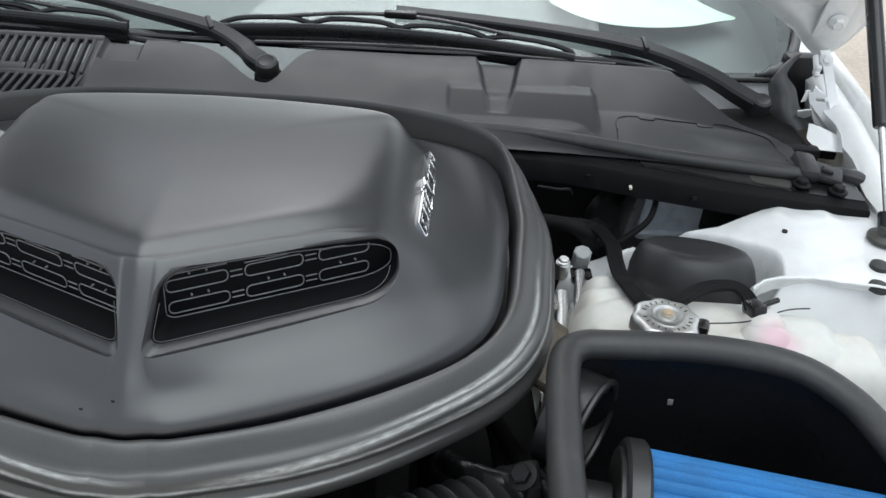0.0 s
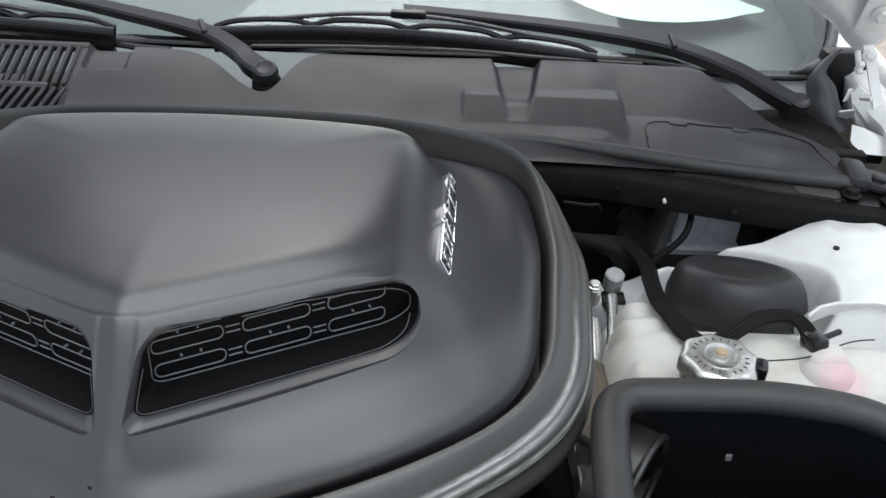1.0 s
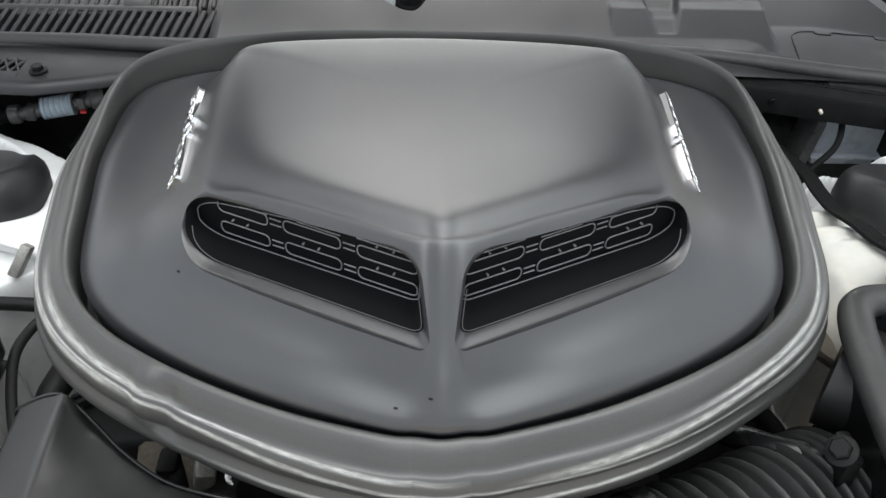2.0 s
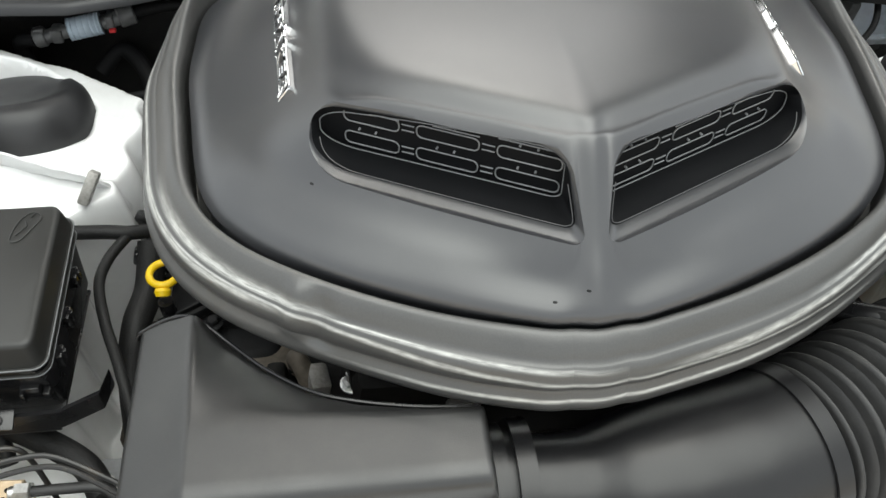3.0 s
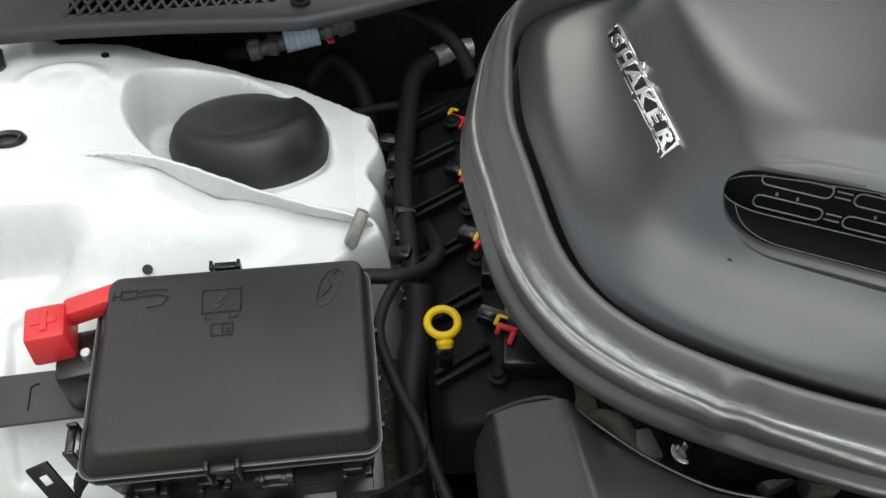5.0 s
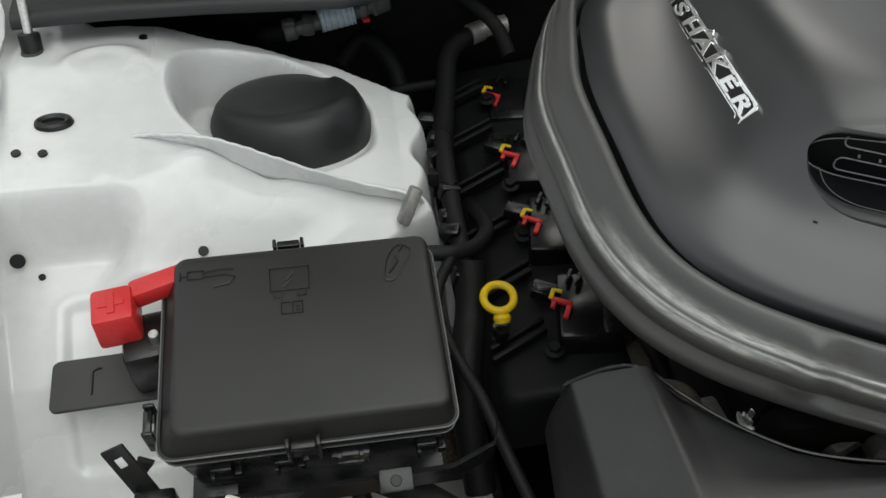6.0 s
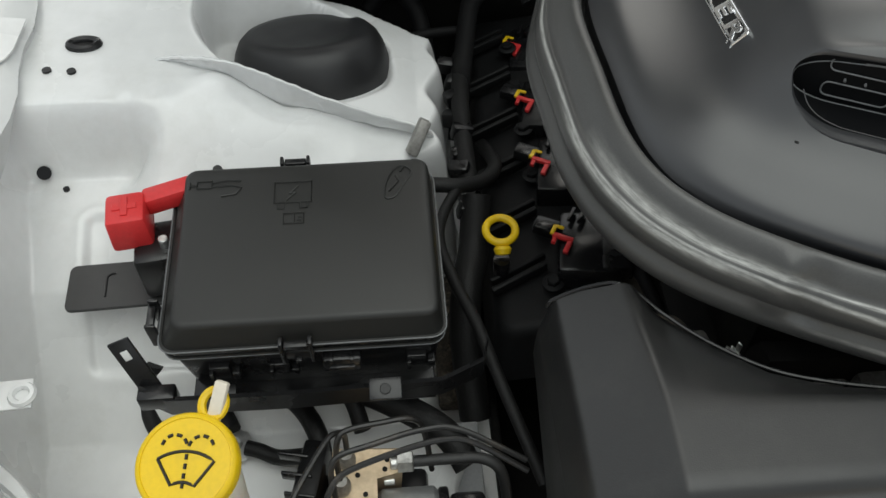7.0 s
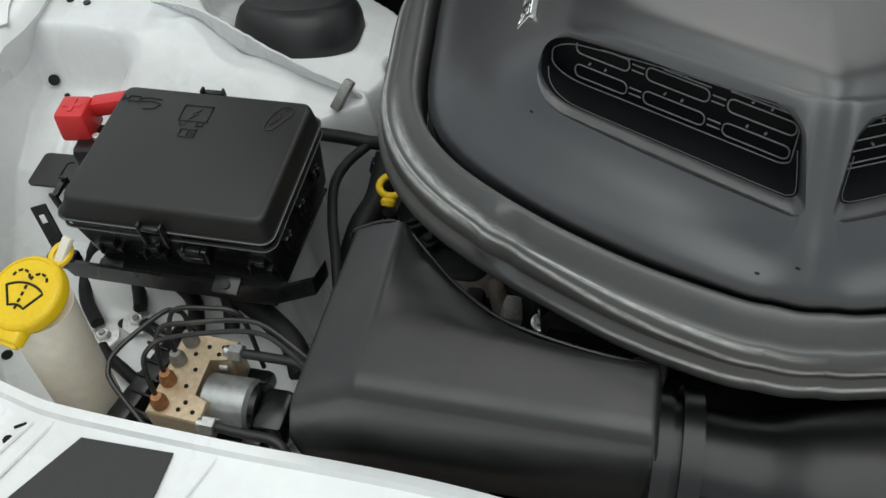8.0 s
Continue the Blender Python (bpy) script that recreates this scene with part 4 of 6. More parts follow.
arm_line = crom([(.818, .742, .957), (.821, .733, .945), (.832, .700, .899), (.841, .668, .865), (.844, .658, .855)], 5)
hinge = part("hinge", loft([[p + Vector(d) for d in ((-.0075, -.003, -.001), (.0075, -.001, .001), (.0075, .003, .001), (-.0075, .001, -.001))] for p in arm_line], True, True), WHITE, hood, "long flat white hinge arm")


def folded(outline, lean, depth=.003):
    """A small plate cut from sheet: (x, z) outline standing at lean(x, z)."""
    front = [Vector((x, lean(x, z), z)) for x, z in outline]
    m = len(front)
    verts = front + [p + Vector((.001, depth, .0005)) for p in front]
    return verts, [tuple(range(m)), tuple(range(2 * m - 1, m - 1, -1))] + [(i, i + m, (i + 1) % m + m, (i + 1) % m) for i in range(m)]


bracket = part("bracket", folded([(.797, .900), (.802, .902), (.804, .912), (.812, .906), (.819, .903), (.824, .884), (.835, .876), (.853, .846), (.840, .848), (.827, .853), (.812, .860), (.803, .880)], lambda x, z: .690 - .5 * (x - .82) + .25 * (z - .88), .006), WHITE, hinge, "crumpled white steel bracket")
part("ear", folded([(.788, .907), (.799, .904), (.797, .888), (.784, .890)], lambda x, z: .700 + .9 * (x - .79)), WHITE, bracket)
part("tongue", folded([(.778, .880), (.796, .886), (.806, .870), (.796, .861), (.784, .868)], lambda x, z: .683 - .8 * (z - .88)), WHITE, bracket)
part("fold", loft([[Vector((.800 + .010 * k, .688 - .004 * k, .884 - .010 * k)) + Vector((a, b, c)) for a, b, c in ((-.004, -.001, .008), (.002, -.009, .001), (.005, -.003, -.008), (.0, .004, 0))] for k in range(5)], True, True), WHITE, bracket)
part("pin", rod((.806, .690, .899), (.806, .662, .911), .0035, 12), STEEL, bracket, "bare steel pin")
part("link", join(rod((.806, .742, .948), (.809, .722, .922), .0045), rbox((.809, .728, .930), (.010, .010, .018), .003, (20, 0, 0))), WHITE, hinge)
part("foot", folded([(.778, .862), (.791, .870), (.805, .869), (.823, .866), (.836, .865), (.826, .858), (.812, .858), (.787, .858)], lambda x, z: .600 + 4.4 * (z - .858) - .15 * (x - .80), .010), WHITE, hinge)
# black block added as the shade beneath the foot
part("slot", rbox((.812, .634, .838), (.036, .020, .014), .003, (0, 0, -8)), INSERT, hinge, "black block painting the shade under the hinge foot")
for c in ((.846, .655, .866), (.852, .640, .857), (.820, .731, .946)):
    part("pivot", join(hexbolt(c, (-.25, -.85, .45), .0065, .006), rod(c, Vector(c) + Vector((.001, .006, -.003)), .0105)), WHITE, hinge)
# solid black box in place of the shaded pocket behind the hinge
solo("hinge_pocket_shade", rbox((.826, .812, .878), (.076, .03, .092), .010, (0, 0, 4)), INSERT, "black block painting the shade behind the hood hinge", "hinge pocket")
TRIM = (((.778, .775, .914), (.785, .768, .929), (.795, .765, .939)), ((.761, .765, .886), (.763, .752, .906), (.774, .755, .910)), ((.763, .745, .866), (.771, .730, .888), (.788, .740, .891)), ((.762, .715, .846), (.770, .700, .869), (.790, .712, .873)), ((.779, .690, .836), (.787, .680, .849), (.805, .690, .848)))
fairing = loft([list(crom(row, 4)) for row in zip(*[crom(col, 4) for col in zip(*TRIM)])], False)
pillar = crom([(.745, .795, .889), (.778, .800, .896), (.800, .822, .903), (.822, .860, .918), (.840, .93, .950), (.850, 1.05, 1.01), (.855, 1.30, 1.13)], 6)
solo("screen_pillar_trim", join(tube(pillar, [.004] * 4 + [.0085] * (len(pillar) - 4), 10), thicken(fairing, .004)), TRIM_GREY, "dark grey plastic trim at the screen corner", "trim", angle=80)
solo("cowl_corner", thicken(sheet(.50, .775, 28, .62, .80, 20, lambda x, y: max(.842, glass_z(x, glass_foot(x)) - .008 + .5 * (y - glass_foot(x)))), .003), GREY_TRIM, "pale grey panel below the corner of the glass", "trim panel")


def gas_strut(side, lo):
    s = thing("gas_strut", (lo[0], lo[1], lo[2] - .014), "black gas strut holding up the hood", "gas strut", "hood struts")
    lo, hi = Vector(lo), Vector((side * .785, .735, 1.225))
    mid = lo.lerp(hi, .26)
    part("rod", rod(lo, mid, .0045), STEEL, s, "bright steel rod")
    part("cylinder", rod(mid, hi, .0105), SMOOTH_BLACK, s)
    part("socket", rod(lo + Vector((0, 0, -.008)), lo.lerp(hi, .045), .0105), SMOOTH_BLACK, s)
    part("ball_base", revolve([(.021, -.014), (.021, -.010), (.012, -.006), (.010, .004), (.001, .005)], 22, Matrix.Translation(lo)), BARE, s, "dull steel ball stud base")


gas_strut(1, (.784, .363, .875))
gas_strut(-1, (-.774, .448, .848))


# ---- inner fenders with the strut towers ----
FLOOR = [(-.30, .646), (.02, .650), (.07, .700), (.12, .752), (.18, .778), (.24, .788), (.60, .79)]


def soft_max(a, b, k=.006):
    h = max(0.0, min(1.0, .5 + .5 * (a - b) / k))
    return b + (a - b) * h + k * h * (1 - h)


def tower_top(u, y):
    """The tower's upper sheet, which falls towards the engine and to the rear."""
    z = .857 - .085 * max(0.0, min(1.0, (.66 - u) / .24)) ** 1.25
    return z - .012 * sstep(.40, .52, y) * (1 - sstep(.60, .70, u)) - .030 * sstep(.40, .55, y) * sstep(.58, .68, u) - .010 * sstep(.42, .49, y) * sstep(.47, .52, u) * (1 - sstep(.60, .68, u))


def apron_z(u, y, side=-1):
    """Height of the inner fender; u runs outwards from the middle of the car."""
    floor, top = lerp_list(FLOOR, y), tower_top(u, y)
    if side < 0:
        # an upright wall below the outer shelf, and a sloped buttress beside it
        wall = floor + (top - floor) * sstep(.223, .254, y)
        crest = tower_top(u, .25) - .004
        slope = -soft_max(-(crest + .22 * (y - .25)), -(crest + .85 * (y - .25)), .012)
        slope = soft_max(floor, slope, .010)
        slope += (top - slope) * sstep(.262, .290, y)
        z = slope + (wall - slope) * sstep(.648, .700, u + .25 * (y - .24))
        z += (.012 * math.exp(-((u - .607) / .022) ** 2) - .007 * math.exp(-((u - .553) / .022) ** 2)) * math.exp(-((y - .279) / .017) ** 2)
        z -= .007 * math.exp(-((u - .688) / .012) ** 2) * sstep(.20, .225, y) * (1 - sstep(.245, .265, y))
    else:
        ahead = 1 - sstep(.555, .625, u)
        z = floor + (top - floor) * (sstep(.235, .275, y) * (1 - ahead) + sstep(.10, .275, y) ** .8 * ahead)
    # dished seat and pressed bumps in the outer shelf
    z -= .008 * math.exp(-(((u - .60) / .045) ** 2 + ((y - .40) / .06) ** 2))
    dent = math.hypot((u - .700) / 1.25, y - .415)
    z += .0045 * math.exp(-((dent - .026) / .009) ** 2) * sstep(-.02, .02, y - .400)
    z += .004 * math.exp(-(((u - .70) / .030) ** 2 + ((y - .41) / .030) ** 2))
    cy, cz, r0 = (.398, .760, .096) if side < 0 else (.328, .784, .098)
    if side < 0:
        r0 += .016 * sstep(.0, .06, cy - y) * (1 - sstep(.54, .60, u))
        r0 -= .034 * sstep(.0, .05, y - cy) * (1 - sstep(.55, .64, u)) + .020 * (1 - sstep(.46, .56, u))
    else:
        r0 -= .020 * sstep(.0, .05, y - cy)
    if side < 0:
        cz += .030 * sstep(.575, .635, u)
    bowl = 1 - sstep(r0, r0 + .014, math.hypot(u - .533, y - cy))
    z += (min(z, cz - .30 * (y - cy)) - z) * bowl
    # low pressed panel in the floor, with a raised bead round it
    px, py = max(.0, u - .722), max(abs(y - .125) - .050, 0.0)
    press = math.hypot(px, py)
    z -= .005 * (1 - sstep(.004, .012, press))
    z += .0022 * math.exp(-((press - .016) / .005) ** 2)
    # outer wall up to the fender flange
    edge = .775 + .012 * sstep(.1, .25, y) - .09 * (1 - sstep(-.15, .0, y))
    z += max(0.0, (.872 - z)) * sstep(edge, edge + .032, u)
    # engine side drops away in soft flutes
    if side < 0:
        e = lerp_list([(.0, .405), (.03, .46), (.20, .46), (.245, .405), (.34, .403), (.40, .395), (.435, .399), (.455, .412), (.475, .440)], y)
    else:
        e = lerp_list([(.0, .405), (.03, .46), (.20, .46), (.245, .405), (.34, .405), (.386, .402), (.432, .413), (.465, .450), (.50, .512), (.515, .56), (.53, .60)], y)
    e += .005 * math.sin(y * 95)
    z -= (z - .56) * (1 - sstep(e - .026, e + .006, u)) ** 1.3
    if side < 0:
        back = lerp_list([(.40, .430), (.425, .448), (.46, .457), (.50, .473), (.55, .484), (.60, .489), (.65, .503), (.70, .507), (.725, .508), (.75, .54), (.80, .56)], u)
        z -= max(0.0, z - .66) * sstep(.0, .020, y - back)
    else:
        # behind the cover the panel falls away to the brake reservoir
        crest = lerp_list([(.44, .400), (.55, .414), (.60, .417), (.65, .432), (.70, .458), (.73, .50), (.85, .60)], u)
        z -= max(0.0, z - .66) * sstep(.0, .030, y - crest)
    return z


def apron(side):
    g = sheet(.36, .845, 220, -.24, .56 if side < 0 else .535, 300, lambda u, y: apron_z(u, y, side))
    return xf(g, Matrix.Diagonal((side, 1, 1, 1)))


apron_l = thing("inner_fender", (-.62, .15, .56), "glossy white painted inner fender with strut tower", "inner fender")
part("pressing", apron(-1), WHITE, apron_l, "", True, 80)
apron_r = thing("inner_fender", (.62, .15, .56), "glossy white painted inner fender beside the coolant tank", "inner fender")
part("pressing", apron(1), WHITE, apron_r, "", True, 80)


LIP_TOP = [(.694, .3095, .8500), (.684, .3075, .8530), (.672, .3060, .8530), (.662, .3045, .8590), (.650, .302, .8620), (.635, .297, .8650), (.618, .291, .8675), (.600, .285, .8680), (.580, .280, .8640), (.560, .2755, .8565), (.540, .2715, .8480), (.518, .2685, .8370), (.476, .262, .8205), (.440, .255, .8115), (.418, .250, .8040), (.407, .256, .785), (.403, .268, .752)]


def lip_geo(side):
    """The upright edge of the tower plate, which stands proud of the panel in front of it."""
    rings = []
    top = crom(LIP_TOP if side < 0 else [(.585, .245, .862), (.603, .258, .865), (.637, .265, .866), (.666, .265, .866), (.699, .260, .866), (.74, .254, .866)], 8)
    for i, p in enumerate(top):
        h = lerp_list([(.403, .012), (.42, .009), (.44, .008), (.476, .0115), (.50, .0165), (.52, .0215), (.54, .0285), (.56, .0315), (.58, .0255), (.60, .016), (.62, .011), (.66, .008), (.675, .004), (.69, .003)], p.x)
        wave = .0006 * math.sin(i * .9) * math.sin(i * .37)
        p = p + Vector((0, wave, wave * .5))
        back = min(.006, h * .5)
        rings.append([p + Vector((0, back + .014, -h - .012)), p + Vector((0, back + .002, -back)), p + Vector((0, .0022, .0002)), p + Vector((0, .0008, .0008)), p + Vector((0, -.0008, .0002)), p + Vector((0, -.0012, -.0015)), p + Vector((0, .0015, -h * .5)), p + Vector((0, .0030, -h)), p + Vector((0, .0045, -h - .0002)), p + Vector((0, .006, -h - .010))])
    return xf(loft(rings, True, True), Matrix.Diagonal((side, 1, 1, 1)))


part("flange", lip_geo(-1), WHITE, apron_l, "upright white tower flange with a wavy edge")
part("flange", lip_geo(1), WHITE, apron_r, "upright white tower flange")
part("clip", rbox((-.424, .240, .803), (.011, .016, .036), .002, (-38, 24, -12)), CAST, apron_l, "bent bare metal tab")
part("grommet", xf(tube([(.0135 * math.cos(a), .0072 * math.sin(a), .001) for a in np.linspace(0, 2 * math.pi, 28)[:-1]], .0042, 8, True), pose(-.7355, .332, .857)), SMOOTH_BLACK, apron_l, "black rubber grommet")
part("grommet_hole", xf(prism([(.012 * math.cos(a), .0055 * math.sin(a)) for a in np.linspace(0, 2 * math.pi, 28)[:-1]], -.004, .0015), pose(-.7355, .332, .857)), INSERT, apron_l)


def hole(parent, x, y, z, r=.005, axis=(0, 0, 1), sy=1.0):
    m = along((x, y, z), Vector((x, y, z)) + Vector(axis))
    part("hole", xf(prism([(r * math.cos(a), sy * r * math.sin(a)) for a in np.linspace(0, 2 * math.pi, 16)[:-1]], -.001, .0012), m), INSERT, parent)


for x, y in ((-.763, .296), (-.740, .293), (-.670, .470)):
    hole(apron_l, x, y, apron_z(-x, y) + .001, .0042)
hole(apron_l, -.7725, .226, .7955, .0065, (.3, -.8, .6))
hole(apron_l, -.7535, .214, apron_z(.7535, .214) + .001, .003)
hole(apron_l, -.6096, .2075, apron_z(.6096, .2075) + .0012, .0045, (0, -.6, .8))
hole(apron_l, -.736, -.056, apron_z(.736, -.056) + .001, .006)
hole(apron_l, -.628, .005, apron_z(.628, .005) + .001, .006)
hole(apron_r, .664, .375, apron_z(.664, .375) + .001, .0035)
for x, y in ((.755, .306), (.736, .264)):
    part("plug", revolve([(.012, -.003), (.011, .003), (.006, .005), (.001, .005)], 18, Matrix.Translation((x, y, apron_z(x, y) + .002))), RUBBER, apron_r, "black rubber plug")


def torn_edge():
    """The ragged inner edge of the fender sheet, which overlaps the inner fender."""
    edge = [(-0.784, 0.345), (-0.786, 0.3), (-0.79, 0.288), (-0.808, 0.264), (-0.802, 0.245), (-0.785, 0.214), (-0.804, 0.196), (-0.814, 0.184), (-0.786, 0.152), (-0.806, 0.128), (-0.817, 0.09), (-0.822, 0.0)]
    rows = [[Vector((-.865, y, .886)), Vector(((x - .865) / 2, y, .884)), Vector((x, y, .879))] for x, y in edge]
    return thicken(loft(rows, False), .0015)


part("torn_edge", torn_edge(), WHITE, apron_l, "ragged white sheet edge along the fender", True, 30)
part("fender_tab", join(rbox((-.758, -.008, .792), (.045, .026, .003), .001, (0, 8, 8)), tube([Vector((-.742 + .008 * math.cos(a), -.008 + .008 * math.sin(a), .793)) for a in np.linspace(0, 2 * math.pi, 16)[:-1]], .003, 6, True)), WHITE, apron_l, "white tab with a hole")


def tower_cap(x, y, z, tilt, side, k):
    """A rounded rubber cover with a shallow dish in its top."""
    prof = [(.078, -.030), (.0792, -.018), (.0780, -.005), (.0742, .009), (.0690, .0195), (.0625, .0258), (.0535, .0268), (.041, .0238), (.022, .0212), (.001, .0205)]
    prof = [(r * k, h * k) for r, h in prof]
    g = revolve(prof, 56, pose(x, y, z, tilt[0], tilt[1], 0), lambda a: 1 + .03 * math.cos(2 * a + .5))
    c = thing("strut_tower_cap", (x, y, z - .03), "smooth black rubber cover over the strut tower", "strut cover", "strut tower covers")
    part("dome", g, RUBBER_CAP, c, "", True, 70)
    part("tab", rbox((x + side * .077 * k, y + .012, z - .006), (.012, .008, .006), .002), RUBBER_CAP, c)


RUBBER_CAP = mat("soft_black_cover", (0.017, 0.017, 0.018), 0.45, vary=0.06, fine=800, bump=0.04)
tower_cap(-.531, .399, .779, (-19, -2), -1, 1.05)
tower_cap(.542, .326, .831, (-21, 2), 1, .93)


# ---- fuse box ----
fuse_box = thing("fuse_box", (-.52, .08, .73), "black plastic fuse box with embossed lid symbols", "fuse box")


def taper_box(low, top, z0, z1, r, bev):
    """A lid: low and top are (x0, x1, y0, y1)."""
    a, b = rounded(*low, (r,) * 4, 5), rounded(*top, (r,) * 4, 5)
    c = rounded(top[0] + bev, top[1] - bev, top[2] + bev, top[3] - bev, (max(.001, r - bev * .5),) * 4, 5)
    rows = [[(x, y, z0) for x, y in a], [(x, y, z1 - bev) for x, y in b]]
    for t in (30, 60, 90):
        k = math.sin(radians(t))
        rows.append([(p[0] + (q[0] - p[0]) * (1 - math.cos(radians(t))), p[1] + (q[1] - p[1]) * (1 - math.cos(radians(t))), z1 - bev + bev * k) for p, q in zip(b, c)])
    return loft(rows, True, True)


LID_TILT = pose(-.520, .082, .8545, 4.5, 0, 0)
lid = part("lid", xf(taper_box((-.1125, .1025, -.0815, .078), (-.1015, .0995, -.0765, .0755), -.026, 0, .010, .005), LID_TILT), BOXLID, fuse_box, "grained lid with raised symbols")
part("lid_edge", xf(join(tube([(x, y, -.026) for x, y in rounded(-.1132, .1032, -.0822, .079, (.012,) * 4, 5)], .0018, 6, True), tube([(x, y, -.036) for x, y in rounded(-.1122, .1022, -.0812, .078, (.012,) * 4, 5)], .0014, 6, True)), LID_TILT), BOXLID, fuse_box)
part("lid_seam", xf(join(tube([(x, y, -.0245) for x, y in rounded(-.1145, .1045, -.0835, .0800, (.012,) * 4, 5)], .0006, 6, True), tube([(x, y, -.0375) for x, y in rounded(-.1132, .1032, -.0822, .0790, (.012,) * 4, 5)], .0006, 6, True)), LID_TILT), EDGE_GREY, fuse_box, "pale worn seam line")
part("case", xf(taper_box((-.104, .096, -.071, .072), (-.1105, .1008, -.0795, .076), -.105, -.026, .010, .002), LID_TILT), SMOOTH_BLACK, fuse_box)


def emboss(lines, r=.00085):
    g = []
    for ln, cl in lines:
        g.append(tube([Vector((x, y, .0004)) for x, y in ln], r, 5, cl))
    return xf(join(*g), LID_TILT)


def box_line(x0, x1, y0, y1):
    return [(x0, y0), (x1, y0), (x1, y1), (x0, y1)]


part("battery_symbol", emboss([(box_line(-.027, .003, .034, .055), True), (box_line(-.024, -.018, .028, .034), True), (box_line(-.006, 0, .028, .034), True), ([(-.008, .051), (-.015, .043), (-.010, .044), (-.017, .037)], False)]), BOXLID, lid)
part("book_symbol", emboss([(box_line(-.019, -.003, .013, .023), True), ([(-.011, .013), (-.011, .023)], False), ([(-.008, .016), (-.005, .016)], False), ([(-.008, .019), (-.005, .019)], False)]), BOXLID, lid)
part("cable_symbol", emboss([(box_line(-.090, -.078, .053, .060), True), ([(-.097, .056), (-.090, .056)], False), ([(-.078, .058), (-.066, .060), (-.055, .059)], False), ([(-.078, .054), (-.062, .055), (-.054, .052), (-.058, .046), (-.070, .044)], False), ([(-.096, .0525), (-.096, .0595)], False)]), BOXLID, lid)
part("spark_symbol", emboss([(crom([(.062, .035, 0), (.066, .055, 0), (.076, .066, 0), (.085, .060, 0), (.078, .046, 0), (.070, .034, 0)], 4, True) and [(p.x, p.y) for p in crom([(.062, .035, 0), (.066, .055, 0), (.076, .066, 0), (.085, .060, 0), (.078, .046, 0), (.070, .034, 0)], 4, True)], True), ([(.066, .040), (.074, .050), (.072, .056)], False), ([(.076, .060), (.080, .066)], False)]), BOXLID, lid)


def latch(x, y, face, z=-.02):
    m = LID_TILT @ pose(x, y, z, 0, 0, face)
    g = part("latch", xf(join(rbox((-.011, -.003, -.006), (.003, .008, .030), .001), rbox((.011, -.003, -.006), (.003, .008, .030), .001), rbox((0, -.001, -.016), (.02, .004, .012), .001), rbox((0, -.004, -.019), (.005, .006, .004), .001)), m), SMOOTH_BLACK, fuse_box)
    part("latch_tongue", xf(rbox((0, -.004, .003), (.018, .006, .005), .001), m), SMOOTH_BLACK, g)


latch(-.010, -.083, 0)
latch(-.012, .0800, 180, -.013)
latch(-.1155, -.055, -90)
for x in (-.075, -.028, .080):
    part("side_clip", xf(join(rbox((0, 0, 0), (.016, .007, .018), .0015), rbox((.012, -.001, -.003), (.006, .008, .010), .001), rbox((-.006, -.005, .001), (.003, .006, .012), .0005)), LID_TILT @ pose(x, -.0785, -.066)), SMOOTH_BLACK, fuse_box)
part("connector", xf(join(rbox((0, 0, 0), (.030, .010, .020), .002), rbox((-.008, -.003, .010), (.003, .008, .006), .0005), rbox((.008, -.003, .010), (.003, .008, .006), .0005), rbox((0, -.005, -.002), (.02, .004, .006), .001)), LID_TILT @ pose(.022, -.084, -.052)), SMOOTH_BLACK, fuse_box)
for y in (-.05, -.01, .035):
    part("side_clip", xf(join(rbox((0, 0, 0), (.007, .014, .016), .0015), rbox((.003, 0, .004), (.006, .004, .01), .0005)), LID_TILT @ pose(.1015, y, -.058)), SMOOTH_BLACK, fuse_box)

jump_post = thing("jump_start_terminal", (-.655, .13, .77), "red plastic battery terminal cover with a plus sign", "terminal cover")
cover = part("cover", join(rbox((-.668, .123, .838), (.034, .036, .034), .004, (0, 0, 8), 2, .92), xf(rbox((0, 0, 0), (.055, .018, .018), .004), pose(-.630, .144, .846, 0, -6, 14))), RED, jump_post)
part("plus_sign", join(rbox((-.668, .123, .8552), (.0195, .0055, .0016), .0004, (0, 0, 8), 1), rbox((-.668, .123, .8556), (.0055, .0195, .0016), .0004, (0, 0, 8), 1)), RED, cover)
part("foot", join(rbox((-.648, .112, .800), (.040, .045, .05), .006, (0, 0, 8)), rbox((-.628, .090, .812), (.02, .03, .03), .004)), SMOOTH_BLACK, jump_post)
part("stud", rod((-.640, .105, .815), (-.640, .105, .835), .004), STEEL, jump_post)

plate = thing("mounting_plate", (-.70, .10, .765), "flat black steel mounting plate with a pressed slot", "metal plate")
part("plate", xf(prism(rounded(-.045, .075, -.0235, .0235, (.006, .002, .002, .006), 4), -.0015, .0015, .0006, 1), pose(-.690, .106, .7745, 3, 0, 2)), PLASTIC, plate)
part("slot_edge", xf(tube([(-.012, -.012, .0018), (-.012, .009, .0018), (-.008, .0115, .0018), (-.005, .0115, .0018)], .0009, 6), pose(-.690, .106, .7745, 3, 0, 2)), INSERT, plate)

bracket = thing("fuse_box_bracket", (-.52, .0, .74), "black steel bracket carrying the fuse box", "bracket")
part("rail", loft([[Vector((x, y, z)) + Vector(d) for d in ((0, -.002, .012), (0, .002, .012), (0, .002, -.010), (0, -.002, -.010))] for x, y, z in ((-.662, .004, .760), (-.640, -.006, .756), (-.54, -.008, .757), (-.42, -.006, .760), (-.386, .006, .766), (-.380, .025, .77))], True, True), SMOOTH_BLACK, bracket)
part("shelf", rbox((-.525, .075, .742), (.20, .16, .004), .001), SMOOTH_BLACK, bracket)
